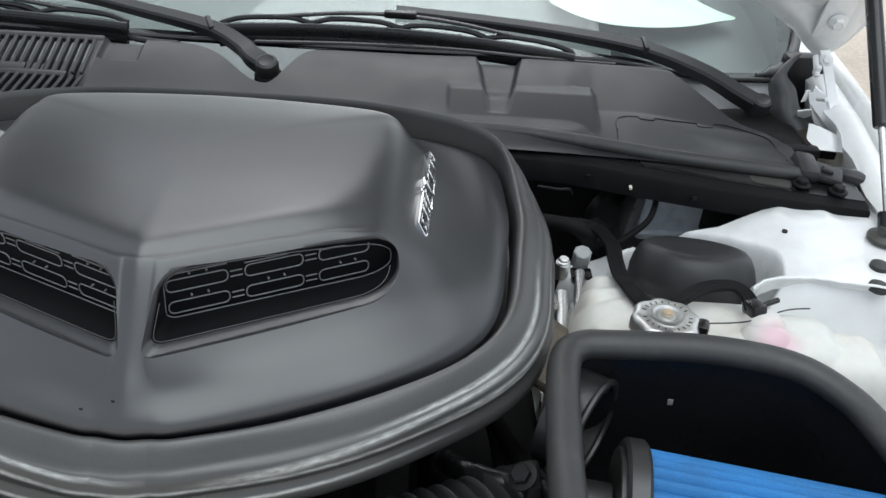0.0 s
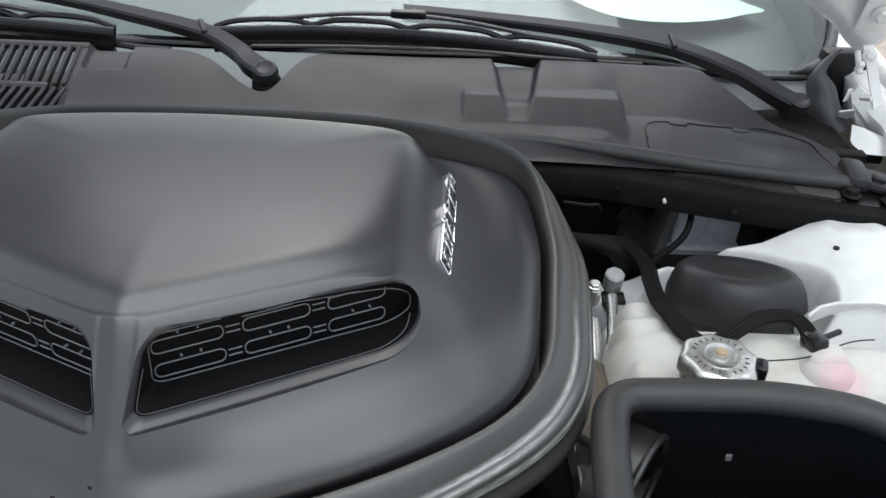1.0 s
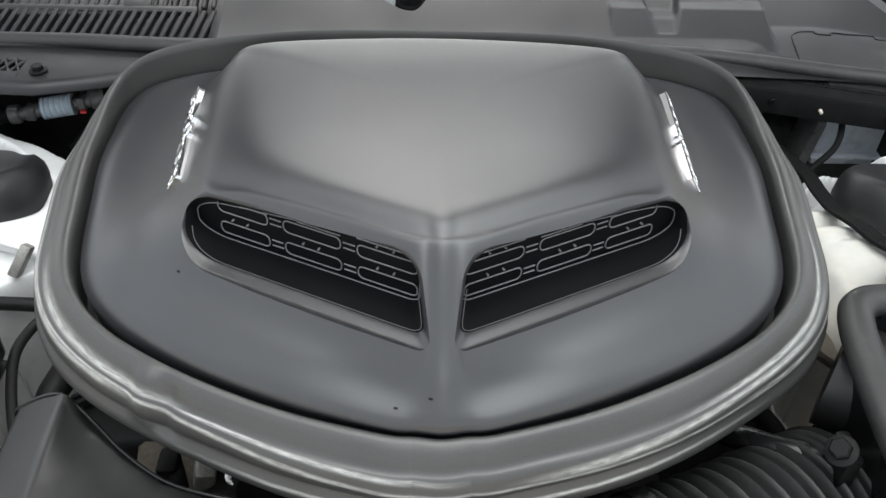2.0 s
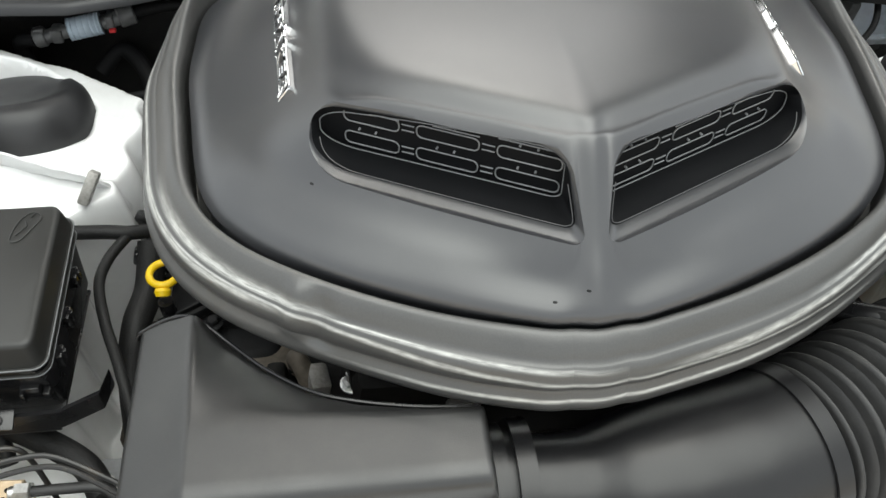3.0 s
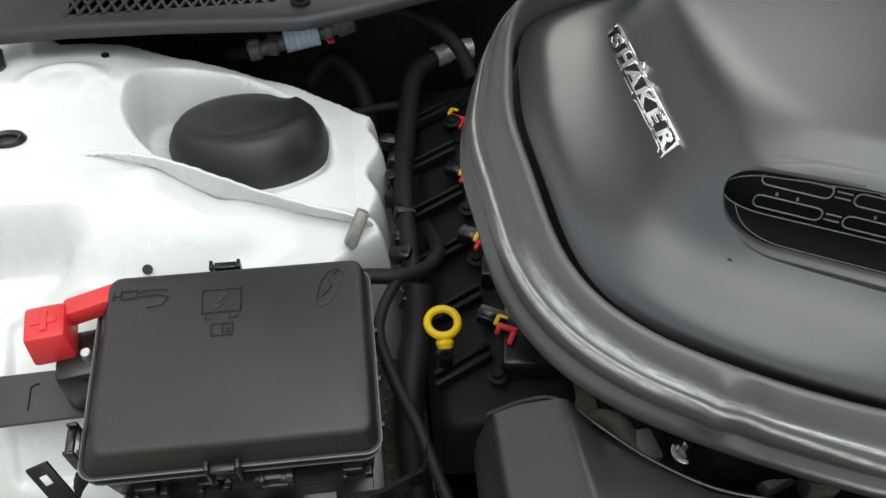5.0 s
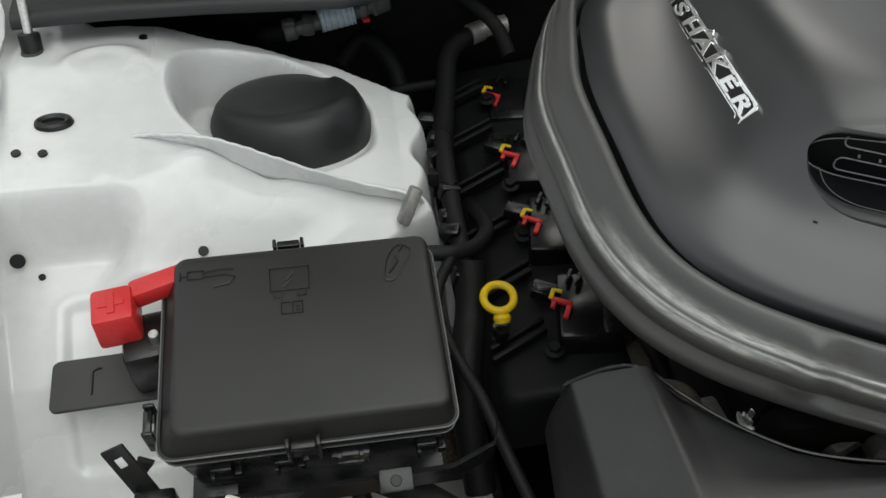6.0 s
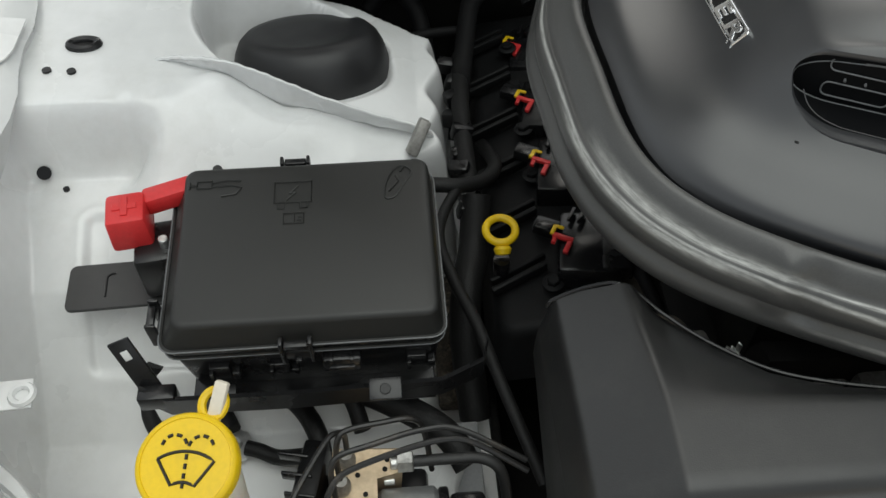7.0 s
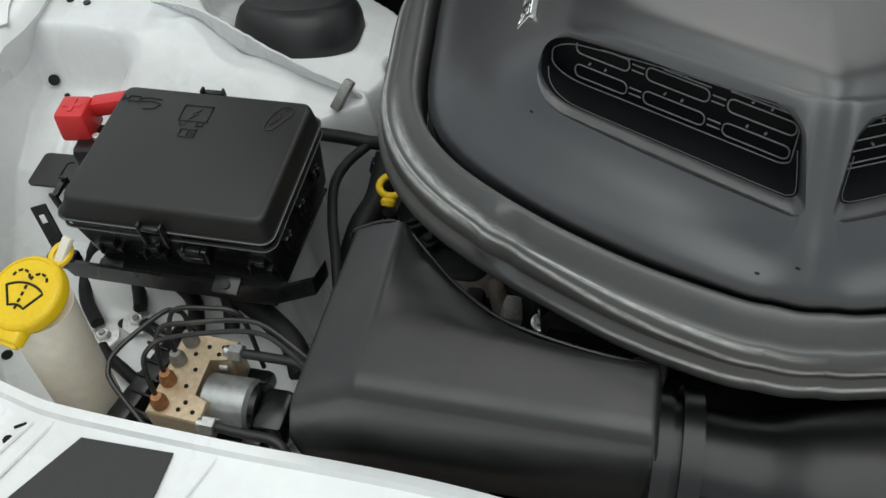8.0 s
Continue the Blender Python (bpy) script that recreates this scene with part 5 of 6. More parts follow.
arm_geo = join(xf(rbox((0, 0, 0), (.018, .003, .056), .001), pose(-.661, .014, .786, -24, -18, 10)), rbox((-.648, .0, .762), (.03, .014, .018), .002))
part("arm", arm_geo, SMOOTH_BLACK, bracket)
part("arm_hole", xf(rbox((0, -.0018, .014), (.006, .001, .009), .0003), pose(-.661, .014, .786, -24, -18, 10)), WHITE, bracket)
for x, y, z in ((-.466, -.013, .775), (-.600, .000, .757)):
    t = part("tab", rbox((x, y, z), (.026, .018, .003), .001, (20, 0, 0)), SMOOTH_BLACK, bracket)
    part("tab_hole", rod((x, y - .001, z), (x, y - .002, z + .0028), .0045, 12), INSERT, t)

# ---- washer filler ----
washer = thing("washer_bottle", (-.55, -.13, .64), "milky washer bottle with a yellow cap", "washer bottle")
axis_top, axis_low = Vector((-.597, -.095, .842)), Vector((-.600, -.106, .640))
neck = part("neck", revolve([(.0285, 0), (.0288, .05), (.0292, .09), (.0300, .14), (.0310, .18)], 36, along(axis_low, axis_top)), BOTTLE, washer, "stained translucent filler neck")
capm = along(axis_top + Vector((0, 0, -.012)), axis_top + Vector((-.006, -.03, .09)))
cap = part("cap", revolve([(.032, 0), (.0342, .002), (.0345, .012), (.033, .0145), (.0305, .0155), (.0300, .0145), (.001, .0145)], 44, capm), YELLOW, washer, "bright yellow flip cap")
part("spout", xf(join(rbox((.002, -.035, .006), (.034, .018, .011), .003, (0, 0, 0), 2, .8), rbox((.002, -.041, .003), (.026, .010, .006), .002)), capm), YELLOW, cap)
part("hinge_loop", xf(tube([(.008 + .008 * math.cos(a), .042 + .010 * math.sin(a), .008) for a in np.linspace(0, 2 * math.pi, 20)[:-1]], .0032, 8, True), capm), YELLOW, cap)
part("strap", xf(rbox((.012, .044, .012), (.010, .028, .006), .002, (25, 0, -10)), capm), CREAM, cap, "off-white retaining strap")


def arc(r, a0, a1, n=10, c=(0, 0)):
    return [(c[0] + r * math.cos(radians(a0 + (a1 - a0) * k / n)), c[1] + r * math.sin(radians(a0 + (a1 - a0) * k / n))) for k in range(n + 1)]


def capline(pts, r=.0011):
    return xf(tube([Vector((x, y, .0148)) for x, y in pts], r, 6), capm @ pose(0, 0, 0, 0, 0, 4))


outer, inner = arc(.034, 124, 56, 10, (0, -.026)), arc(.014, 124, 56, 6, (0, -.026))
part("screen_symbol", capline(outer + list(reversed(inner)) + [outer[0]]), INSERT, cap, "black windscreen washer symbol")
for s in (-1, 1):
    for a in range(4):
        part("spray_dash", capline(arc(.0085, 20 + a * 42, 44 + a * 42, 3, (s * .009, .010)), .0012), INSERT, cap)
for k in range(4):
    part("spray_dash", capline([(0, -.016 + k * .0062), (0, -.0125 + k * .0062)], .0012), INSERT, cap)

# ---- hydraulic unit with its pipes ----
abs_unit = thing("brake_hydraulic_unit", (-.48, -.08, .66), "anodised brake hydraulic block with motor and pipes", "brake unit")
BT = pose(-.487, -.082, .712, 4, 3, 0)
block = part("block", xf(join(prism([(-.030, -.044), (.024, -.046), (.024, -.022), (.008, -.020), (.008, .020), (.030, .022), (.030, .044), (-.026, .046)], -.045, .008, .0015, 1)), BT), BRASS, abs_unit)
for k, (x, y, mt) in enumerate(((-.018, -.034, COPPER), (-.020, -.010, COPPER), (-.019, .012, CAST), (-.015, .034, CAST))):
    part("fitting", xf(join(revolve([(.0078, 0), (.0078, .008), (.0068, .010), (.0050, .016), (.001, .016)], 14)), BT @ pose(x, y, .008)), mt, block, "brake pipe union nut")
for x, y in ((.000, -.036), (.004, -.028), (.014, -.036), (-.002, -.012), (.000, .006), (.004, .032), (.018, .034), (-.006, .022), (.016, .026)):
    part("drill_hole", xf(prism([(.0022 * math.cos(a), .0022 * math.sin(a)) for a in np.linspace(0, 2 * math.pi, 10)[:-1]], .007, .0088), BT @ Matrix.Translation((x, y, 0))), DARK, block)
motor = part("motor", rod((-.478, -.088, .690), (-.428, -.088, .690), .026, 30), ZINC, abs_unit, "round dull metal pump motor")
part("motor_cap", rod((-.428, -.088, .690), (-.420, -.088, .690), .0245, 28), SMOOTH_BLACK, motor)
part("motor_screw", rod((-.472, -.060, .706), (-.463, -.060, .706), .004), STEEL, motor)
for y, z, y2 in ((-.052, .722, -.052), (-.126, .712, -.128)):
    f = part("union", join(xf(prism([(.009 * math.cos(k * math.pi / 3), .009 * math.sin(k * math.pi / 3)) for k in range(6)], 0, .013, .001, 1), along((-.460, y, z), (-.40, y2, z))), rod((-.466, y, z), (-.460, y, z), .006)), STEEL, abs_unit, "bright hexagon union")
    part("hose_end", tube(crom([(-.447, y, z), (-.42, y2, z), (-.39, y2 - .002, z), (-.375, y2 - .012, z - .01), (-.37, y2 - .03, z - .05)], 6), .0048, 10), RUBBER, f)
PIPES = [
    [(-.505, -.116, .730), (-.508, -.112, .748), (-.512, -.103, .766), (-.509, -.094, .774), (-.498, -.083, .777), (-.46, -.070, .778), (-.425, -.062, .777), (-.400, -.064, .772), (-.360, -.082, .755)],
    [(-.507, -.092, .735), (-.508, -.088, .755), (-.509, -.078, .772), (-.503, -.070, .778), (-.48, -.064, .780), (-.440, -.054, .780), (-.410, -.054, .776), (-.360, -.074, .757)],
    [(-.505, -.070, .735), (-.506, -.066, .758), (-.504, -.056, .775), (-.496, -.050, .780), (-.47, -.046, .781), (-.448, -.043, .778), (-.438, -.044, .760), (-.432, -.05, .70)],
    [(-.500, -.046, .735), (-.500, -.044, .76), (-.504, -.048, .772), (-.512, -.056, .777), (-.530, -.087, .776), (-.539, -.104, .772), (-.540, -.114, .768), (-.533, -.126, .763), (-.500, -.149, .75), (-.47, -.168, .735)],
]
for p in PIPES:
    part("pipe", tube(crom(p, 8), .0024, 8), PIPE, abs_unit, "bent black brake pipe")
part("lower_body", rbox((-.485, -.085, .635), (.10, .11, .06), .006), SMOOTH_BLACK, abs_unit)
module = thing("control_module", (-.540, -.075, .633), "ribbed black control module beside the brake unit", "control module")
part("case", rbox((-.540, -.075, .668), (.022, .12, .07), .004, (0, 0, -12)), SMOOTH_BLACK, module)
for k in range(6):
    part("rib", rbox((-.532 - k * .003, -.120 + k * .018, .700), (.026, .003, .012), .001, (0, 0, -12)), SMOOTH_BLACK, module)
solo("motor_connector", join(rbox((-.405, -.095, .690), (.03, .045, .035), .006), rbox((-.418, -.125, .68), (.02, .02, .03), .004)), SMOOTH_BLACK, "black electrical connector on the pump", "connector")
solo("support_plate", rbox((-.412, -.045, .640), (.055, .13, .005), .002, (3, 0, 0)), GREY_TRIM, "pale painted steel plate beside the brake unit", "metal plate")


# ---- earth points, cables and looms ----
def cable(path, r, label, material=None, n=10, category="cable"):
    return solo("cable", tube(crom(path, 8), r, n), material or CAB_TAPE, label, category)


def earth_nut(x, y, z, ang):
    e = thing("earth_point", (x, y, z - .004), "zinc earth nut with a ring terminal", "earth nut", "earth points")
    part("washer", revolve([(.001, -.003), (.0165, -.003), (.0165, 0), (.001, .001)], 22, Matrix.Translation((x, y, z)), lambda a: 1 + .04 * math.cos(8 * a)), STEEL, e)
    part("nut", xf(prism([(.0078 * math.cos(k * math.pi / 3), .0078 * math.sin(k * math.pi / 3)) for k in range(6)], 0, .006, .001, 1), pose(x, y, z, 0, 0, ang)), STEEL, e)
    part("stud", rod((x, y, z + .005), (x, y, z + .009), .0035), CAST, e)


earth_nut(-.606, .003, .662, 10)
earth_nut(-.634, -.021, .662, 30)
cable([(-.625, .07, .70), (-.627, .055, .675), (-.614, .03, .668), (-.607, .016, .668)], .0075, "black taped earth cable to a nut")
cable([(-.594, -.002, .667), (-.582, -.006, .667), (-.565, -.014, .668), (-.54, -.02, .68)], .007, "black taped earth cable from a nut")
cable([(-.675, .07, .70), (-.686, .050, .675), (-.675, .020, .666), (-.645, -.010, .667)], .0075, "black taped cable looping to an earth nut")
cable([(-.628, -.036, .666), (-.615, -.046, .664), (-.592, -.058, .664), (-.57, -.07, .665)], .0065, "black heat-shrunk cable behind the washer bottle")
cable([(-.60, .075, .71), (-.576, .049, .69), (-.548, .031, .68), (-.53, .0, .68), (-.525, -.03, .66)], .009, "black taped wiring loom under the fuse box")
cable([(-.58, .075, .71), (-.53, .05, .70), (-.47, .02, .70), (-.42, -.01, .69), (-.40, -.04, .68)], .013, "thick black taped wiring loom under the fuse box")
cable([(-.56, .08, .72), (-.53, .055, .715), (-.50, .025, .70), (-.49, .0, .68)], .008, "black taped wire branch")
cable([(-.445, .210, .770), (-.41, .206, .772), (-.385, .207, .768), (-.36, .225, .755), (-.345, .26, .74), (-.35, .33, .70)], .0075, "black taped loom along the engine side")
cable([(-.388, .205, .768), (-.405, .175, .765), (-.411, .145, .76), (-.400, .10, .755), (-.385, .06, .75), (-.372, .02, .735), (-.358, -.02, .72), (-.340, -.07, .70)], .0055, "black corrugated loom hanging by the fuse box")
cable([(-.37, .21, .75), (-.375, .17, .72), (-.385, .13, .71), (-.39, .09, .68), (-.385, .03, .63)], .015, "thick black taped hose beside the engine")
for k in range(9):
    y = .20 + k * .028
    solo("loom_clip", rbox((-.378 + .004 * math.sin(k * 2.1), y, .735 + .004 * math.cos(k * 3)), (.022, .014, .018), .003, (10 * math.sin(k), 15 * math.cos(k * 1.7), 20 * math.sin(k * 2.3))), SMOOTH_BLACK, "small black plastic loom clip", "clip", "loom clips")
cable([(-.372, .19, .73), (-.374, .28, .735), (-.372, .36, .74), (-.365, .44, .735)], .010, "black taped harness behind the valve cover")


# ---- left engine bank ----
valve = thing("valve_cover", (-.29, .30, .64), "dark ribbed valve cover with ignition coils", "valve cover")
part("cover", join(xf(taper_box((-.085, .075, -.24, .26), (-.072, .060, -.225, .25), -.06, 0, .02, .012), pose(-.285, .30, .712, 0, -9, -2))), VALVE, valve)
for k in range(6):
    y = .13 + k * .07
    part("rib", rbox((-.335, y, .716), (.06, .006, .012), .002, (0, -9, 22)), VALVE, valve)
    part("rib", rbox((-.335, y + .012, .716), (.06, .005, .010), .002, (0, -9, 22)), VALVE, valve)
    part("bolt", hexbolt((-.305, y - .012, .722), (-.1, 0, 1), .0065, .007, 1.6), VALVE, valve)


def coil(x, y, z, k):
    c = thing("ignition_coil", (x, y, z - .03), "black ignition coil with red and yellow connector lock", "ignition coil", "ignition coils")
    part("body", xf(join(rbox((.030, .0, -.012), (.06, .075, .03), .005), rbox((.055, -.01, -.004), (.03, .05, .02), .004)), pose(x, y, z, 0, -4, -10)), SMOOTH_BLACK, c)
    plug = part("plug", xf(join(rbox((-.016, .010, .002), (.024, .016, .012), .002), rbox((.012, .030, .010), (.005, .018, .005), .001), rbox((.002, .030, .008), (.004, .018, .004), .001)), pose(x, y, z, 0, 0, -28)), SMOOTH_BLACK, c)
    small = pose(x, y, z, 0, 0, -28) @ Matrix.Scale(.85, 4)
    part("red_lock", xf(join(rbox((.004, .0, .008), (.024, .006, .005), .001), rbox((.013, -.010, .007), (.006, .018, .005), .001), rbox((-.004, -.006, .007), (.005, .010, .005), .001)), small), RED, plug)
    part("yellow_lock", xf(join(rbox((-.009, .006, .009), (.005, .014, .004), .001), rbox((-.004, .012, .0095), (.010, .004, .003), .001)), small), YELLOW, plug)


for k, (x, y, z) in enumerate(((-.296, .154, .740), (-.300, .263, .733), (-.302, .364, .727), (-.300, .480, .712))):
    coil(x, y, z, k)

dip = thing("oil_dipstick", (-.352, .145, .60), "yellow ring handle of the oil dipstick", "dipstick")
RT = pose(-.352, .160, .754, 6, 0, 0)
part("ring", xf(tube([(.0141 * math.cos(a), .0141 * math.sin(a), 0) for a in np.linspace(0, 2 * math.pi, 32)[:-1]], .0039, 10, True), RT), YELLOW, dip)
part("stem", join(xf(revolve([(.007, 0), (.0085, .003), (.007, .008), (.001, .009)], 20), RT @ pose(0, -.0165, -.002, 122)), ([], [])), YELLOW, dip)
part("tube", tube(crom([(-.352, .140, .735), (-.350, .142, .69), (-.345, .15, .62), (-.34, .16, .56)], 6), .008, 12), SMOOTH_BLACK, dip, "black dipstick tube")

# ---- dark engine below the scoop ----
engine = thing("engine_block", (0, .2, .45), "dusty dark engine below the scoop", "engine")
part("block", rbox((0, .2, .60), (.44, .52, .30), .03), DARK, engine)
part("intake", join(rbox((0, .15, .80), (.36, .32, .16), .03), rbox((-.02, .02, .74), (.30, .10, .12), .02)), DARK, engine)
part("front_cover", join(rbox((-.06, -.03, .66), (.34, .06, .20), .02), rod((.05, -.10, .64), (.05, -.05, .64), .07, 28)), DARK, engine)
part("head_shield", join(rbox((-.248, .085, .700), (.075, .150, .030), .010, (4, -8, 6)), rbox((-.236, .030, .705), (.050, .040, .040), .010, (12, 0, 20))), TAN, engine, "dusty brown cast cover")
part("alternator", join(rod((-.115, .012, .735), (-.115, .012, .775), .030, 24), rbox((-.095, -.005, .758), (.07, .05, .03), .008, (0, 0, 20)), rbox((-.075, -.03, .762), (.03, .03, .035), .006)), CAST, engine, "dull cast alternator")
part("stud", join(rod((-.170, .008, .72), (-.170, .006, .778), .0050, 10), hexbolt((-.170, .007, .758), (0, 0, 1), .0085, .009, 1.3)), STEEL, engine, "bright stud and nut")
part("bracket", join(rbox((-.135, .010, .752), (.035, .03, .025), .006, (12, 0, 20)), rod((-.120, .020, .70), (-.120, .012, .772), .012, 16)), CAST, engine, "dull cast accessory bracket")
part("bracket", rbox((-.205, .015, .735), (.02, .03, .06), .005, (0, 12, 10)), CAST, engine, "dull cast accessory bracket")
part("pipe", tube(crom([(-.225, .075, .70), (-.222, .050, .745), (-.215, .030, .760), (-.205, .005, .740), (-.20, -.02, .69)], 6), .009, 12), TAN, engine, "dusty brown coolant pipe")
for k in range(7):
    x = -.24 + k * .035
    part("lug", rbox((x, .035 + .02 * math.sin(k * 2.2), .70 + .02 * math.cos(k * 1.4)), (.02, .03, .05), .006, (10 * k, 7 * k, 13 * k)), DARK, engine)
for k in range(4):
    part("hose", tube(crom([(-.235 + k * .03, .06, .70), (-.23 + k * .032, .02, .73), (-.225 + k * .03, -.02, .71), (-.22 + k * .03, -.05, .66)], 6), .011 - .0015 * k, 10), HOSE, engine)
part("right_cover", join(xf(taper_box((-.075, .085, -.24, .26), (-.060, .072, -.225, .25), -.06, 0, .02, .012), pose(.285, .30, .712, 0, 9, 2))), VALVE, engine, "dark right valve cover")
part("brown_shield", xf(rbox((0, 0, 0), (.09, .14, .012), .005), pose(.350, .150, .835, -10, 32, -12)), TAN, engine, "dusty brown heat shield")
cable([(-.24, .16, .735), (-.225, .10, .74), (-.215, .06, .73), (-.21, .02, .70)], .006, "dark rubber vacuum pipe with a worn sleeve", HOSE)

# ---- left air box, duct and bellows ----
air_box = thing("air_intake_box", (-.21, -.13, .70), "matt black moulded air intake box", "air box")


def box_cover():
    """The cover: a flat top with a bevelled rear edge and a low left shoulder."""
    rear = lambda x: lerp_list([(-.345, .010), (-.325, .010), (-.285, -.002), (-.262, -.020), (-.235, -.045), (-.20, -.070), (-.165, -.083), (-.12, -.092), (-.073, -.096)], x)
    verts, faces = [], []
    xs = list(np.linspace(-.344, -.068, 110))
    m = 0
    for x in xs:
        e = sstep(-.344, -.333, x) * (1 - sstep(-.077, -.068, x))
        left = max(0.0, min(1.0, (-.284 - x) / .055))
        ztop = .888 - .036 * left
        yr = rear(x)
        ridge = min(-.103 - .006 * sstep(-.25, -.08, x), yr - .005)
        row = []
        for k in range(26):
            t = k / 25
            if t < .12:
                y, z = yr + .002, .80 + (t / .12) * (.061 - .024 * left)
            elif t < .45:
                q = (t - .12) / .33
                y = yr + (ridge - yr) * q
                zr = .861 + (ztop - .865) * (1 - sstep(-.292, -.262, x))
                z = zr + (ztop - zr) * (q ** .8)
            elif t < .72:
                q = (t - .45) / .27
                y = ridge + (-.156 - ridge) * q
                z = ztop - .002 * q
            else:
                q = (t - .72) / .28
                y = -.156 - .011 * math.sin(min(1.0, q / .3) * math.pi / 2) + .022 * max(0.0, q - .3)
                z = ztop - .002 - .012 * (1 - math.cos(min(1.0, q / .3) * math.pi / 2)) - .20 * max(0.0, q - .3)
            z = .70 + (z - .70) * (.72 + .28 * e ** .5) if e < 1 else z
            row.append(Vector((x, y, z)))
        m = len(row)
        verts += row
    for i in range(len(xs) - 1):
        for j in range(m - 1):
            faces.append((i * m + j, i * m + j + 1, (i + 1) * m + j + 1, (i + 1) * m + j))
    faces.append(tuple(range(m)))
    faces.append(tuple(reversed(range((len(xs) - 1) * m, len(xs) * m))))
    return verts, faces


part("cover", box_cover(), PLASTIC, air_box, "", True, 75)
part("rear_edge", tube(crom([(-.340, .009, .842), (-.335, .010, .850), (-.310, .008, .867), (-.288, .000, .876), (-.262, -.018, .864), (-.235, -.043, .862), (-.20, -.068, .863), (-.165, -.081, .864), (-.12, -.090, .864), (-.075, -.094, .864)], 6), .0016, 8), SMOOTH_BLACK, air_box)
part("dimple", revolve([(.0026, -.001), (.0026, .0001), (.001, .0002)], 14, Matrix.Translation((-.268, -.123, .886))), SMOOTH_BLACK, air_box)
duct = thing("intake_duct", (.05, -.14, .74), "smooth black intake elbow with ribbed rubber bellows", "intake duct")
for x, w, r in ((-.074, .012, .052), (-.062, .008, .047), (-.056, .014, .055)):
    part("collar", tube(crom([(x, -.14, .815), (x + w, -.14, .815)], 2), r, 30), DUCT, duct)
ELB = crom([(-.045, -.142, .815), (-.01, -.144, .815), (.03, -.145, .812), (.08, -.141, .812), (.13, -.133, .812), (.160, -.126, .812)], 6)
part("elbow", tube(ELB, [float(np.interp(i / (len(ELB) - 1), (0, .14, .24, .36, .55, .75, 1), (.044, .044, .046, .056, .064, .067, .067))) for i in range(len(ELB))], 40), DUCT, duct, "", True, 60)
part("seam", tube([p + Vector((0, -.040 - .016 * sstep(-.02, .05, p.x), .026 + .0 * p.x)) for p in ELB], .0015, 6), DUCT, duct)
part("clamp", tube(crom([(.158, -.1265, .812), (.172, -.1225, .812)], 2), .0695, 40), DUCT, duct, "glossy black clamp band")
BEL = crom([(.170, -.123, .812), (.20, -.112, .811), (.235, -.097, .809), (.27, -.080, .806), (.30, -.066, .803), (.325, -.055, .80)], 24)
part("bellows", tube(BEL, [.0615 + .0075 * (1 - 2 * abs(math.sin(math.pi * i / 8.5)) ** 1.6) for i in range(len(BEL))], 40), RUBBER, duct, "ribbed rubber bellows", True, 80)

# ---- right filter box ----
filter_box = thing("filter_box", (.46, -.05, .74), "open black filter box with a rubber edge seal", "filter box")
BOXL = [(.327, -.22), (.327, -.11), (.331, -.042), (.339, .030), (.354, .055), (.387, .060), (.475, .060), (.545, .050), (.582, .020), (.600, -.02), (.615, -.10), (.62, -.22)]
wall_line = crom([(x, y, 0) for x, y in BOXL], 8)
seal_z = lambda p: .922 - .010 * sstep(.45, .62, p.x) + .004 * sstep(-.05, .05, p.y)
rings = []
for p in wall_line:
    top = seal_z(p)
    rings.append([Vector((p.x, p.y, top)), Vector((p.x + .004 * (1 if p.x < .45 else -1), p.y - .002, top)), Vector((p.x + (.46 - p.x) * .10, p.y + (-.08 - p.y) * .10, .74)), Vector((p.x + (.46 - p.x) * .07, p.y + (-.08 - p.y) * .07, .74))])
part("wall", loft(rings, True, True), SMOOTH_BLACK, filter_box)
part("floor", rbox((.47, -.09, .742), (.27, .28, .006), .002), SMOOTH_BLACK, filter_box)
part("front_wall", rbox((.47, -.222, .83), (.29, .006, .17), .002), SMOOTH_BLACK, filter_box)
part("edge_seal", tube([Vector((p.x, p.y, seal_z(p) + .002)) for p in wall_line], .0145, 14, flat=.85), RUBBER, filter_box, "thick rubber edge bead")
part("inlet", xf(join(tube([Vector((.046 * math.cos(a), .046 * math.sin(a), .004)) for a in np.linspace(0, 2 * math.pi, 36)[:-1]], .0035, 8, True), revolve([(.048, -.03), (.048, .003), (.044, .003), (.043, -.03)], 36)), along((.368, .022, .862), (.368 + .8, .022 - .55, .862))), PLASTIC, filter_box, "round black inlet ring")
part("inlet_hollow", xf(rod((0, 0, -.02), (0, 0, -.012), .043, 30), along((.368, .022, .862), (.368 + .8, .022 - .55, .862))), TAN, filter_box, "dusty hollow behind the inlet")
part("bolt", hexbolt((.378, .042, .893), (.5, -.8, .2), .006, .006), VALVE, filter_box)
part("small_label", rbox((.444, .0425, .878), (.005, .0015, .006), .0003, (-10, 0, 0)), CAST, filter_box, "small pale mark")
part("bracket", join(rbox((.309, -.062, .875), (.012, .03, .04), .003), hexbolt((.300, -.068, .897), (-.5, -.2, .8), .0085, .009)), VALVE, filter_box)
air_filter = thing("air_filter", (.50, -.09, .78), "blue gauze cone air filter with a black end", "air filter")
fa, fb = Vector((.392, -.070, .848)), Vector((.60, -.105, .848))
n_f = 240
rings = []
for t in (0, .06, .5, .94, 1):
    rings.append([fa.lerp(fb, t) + (Vector((0, 1, 0)) * math.cos(2 * math.pi * k / n_f) + Vector((0, 0, 1)) * math.sin(2 * math.pi * k / n_f)) * ((.062 - .006 * t) * (1 + .075 * abs(math.cos(math.pi * k / n_f * 30)) - .05)) for k in range(n_f)])
part("gauze", loft(rings, True, True), BLUE, air_filter, "pleated blue gauze", True, 80)
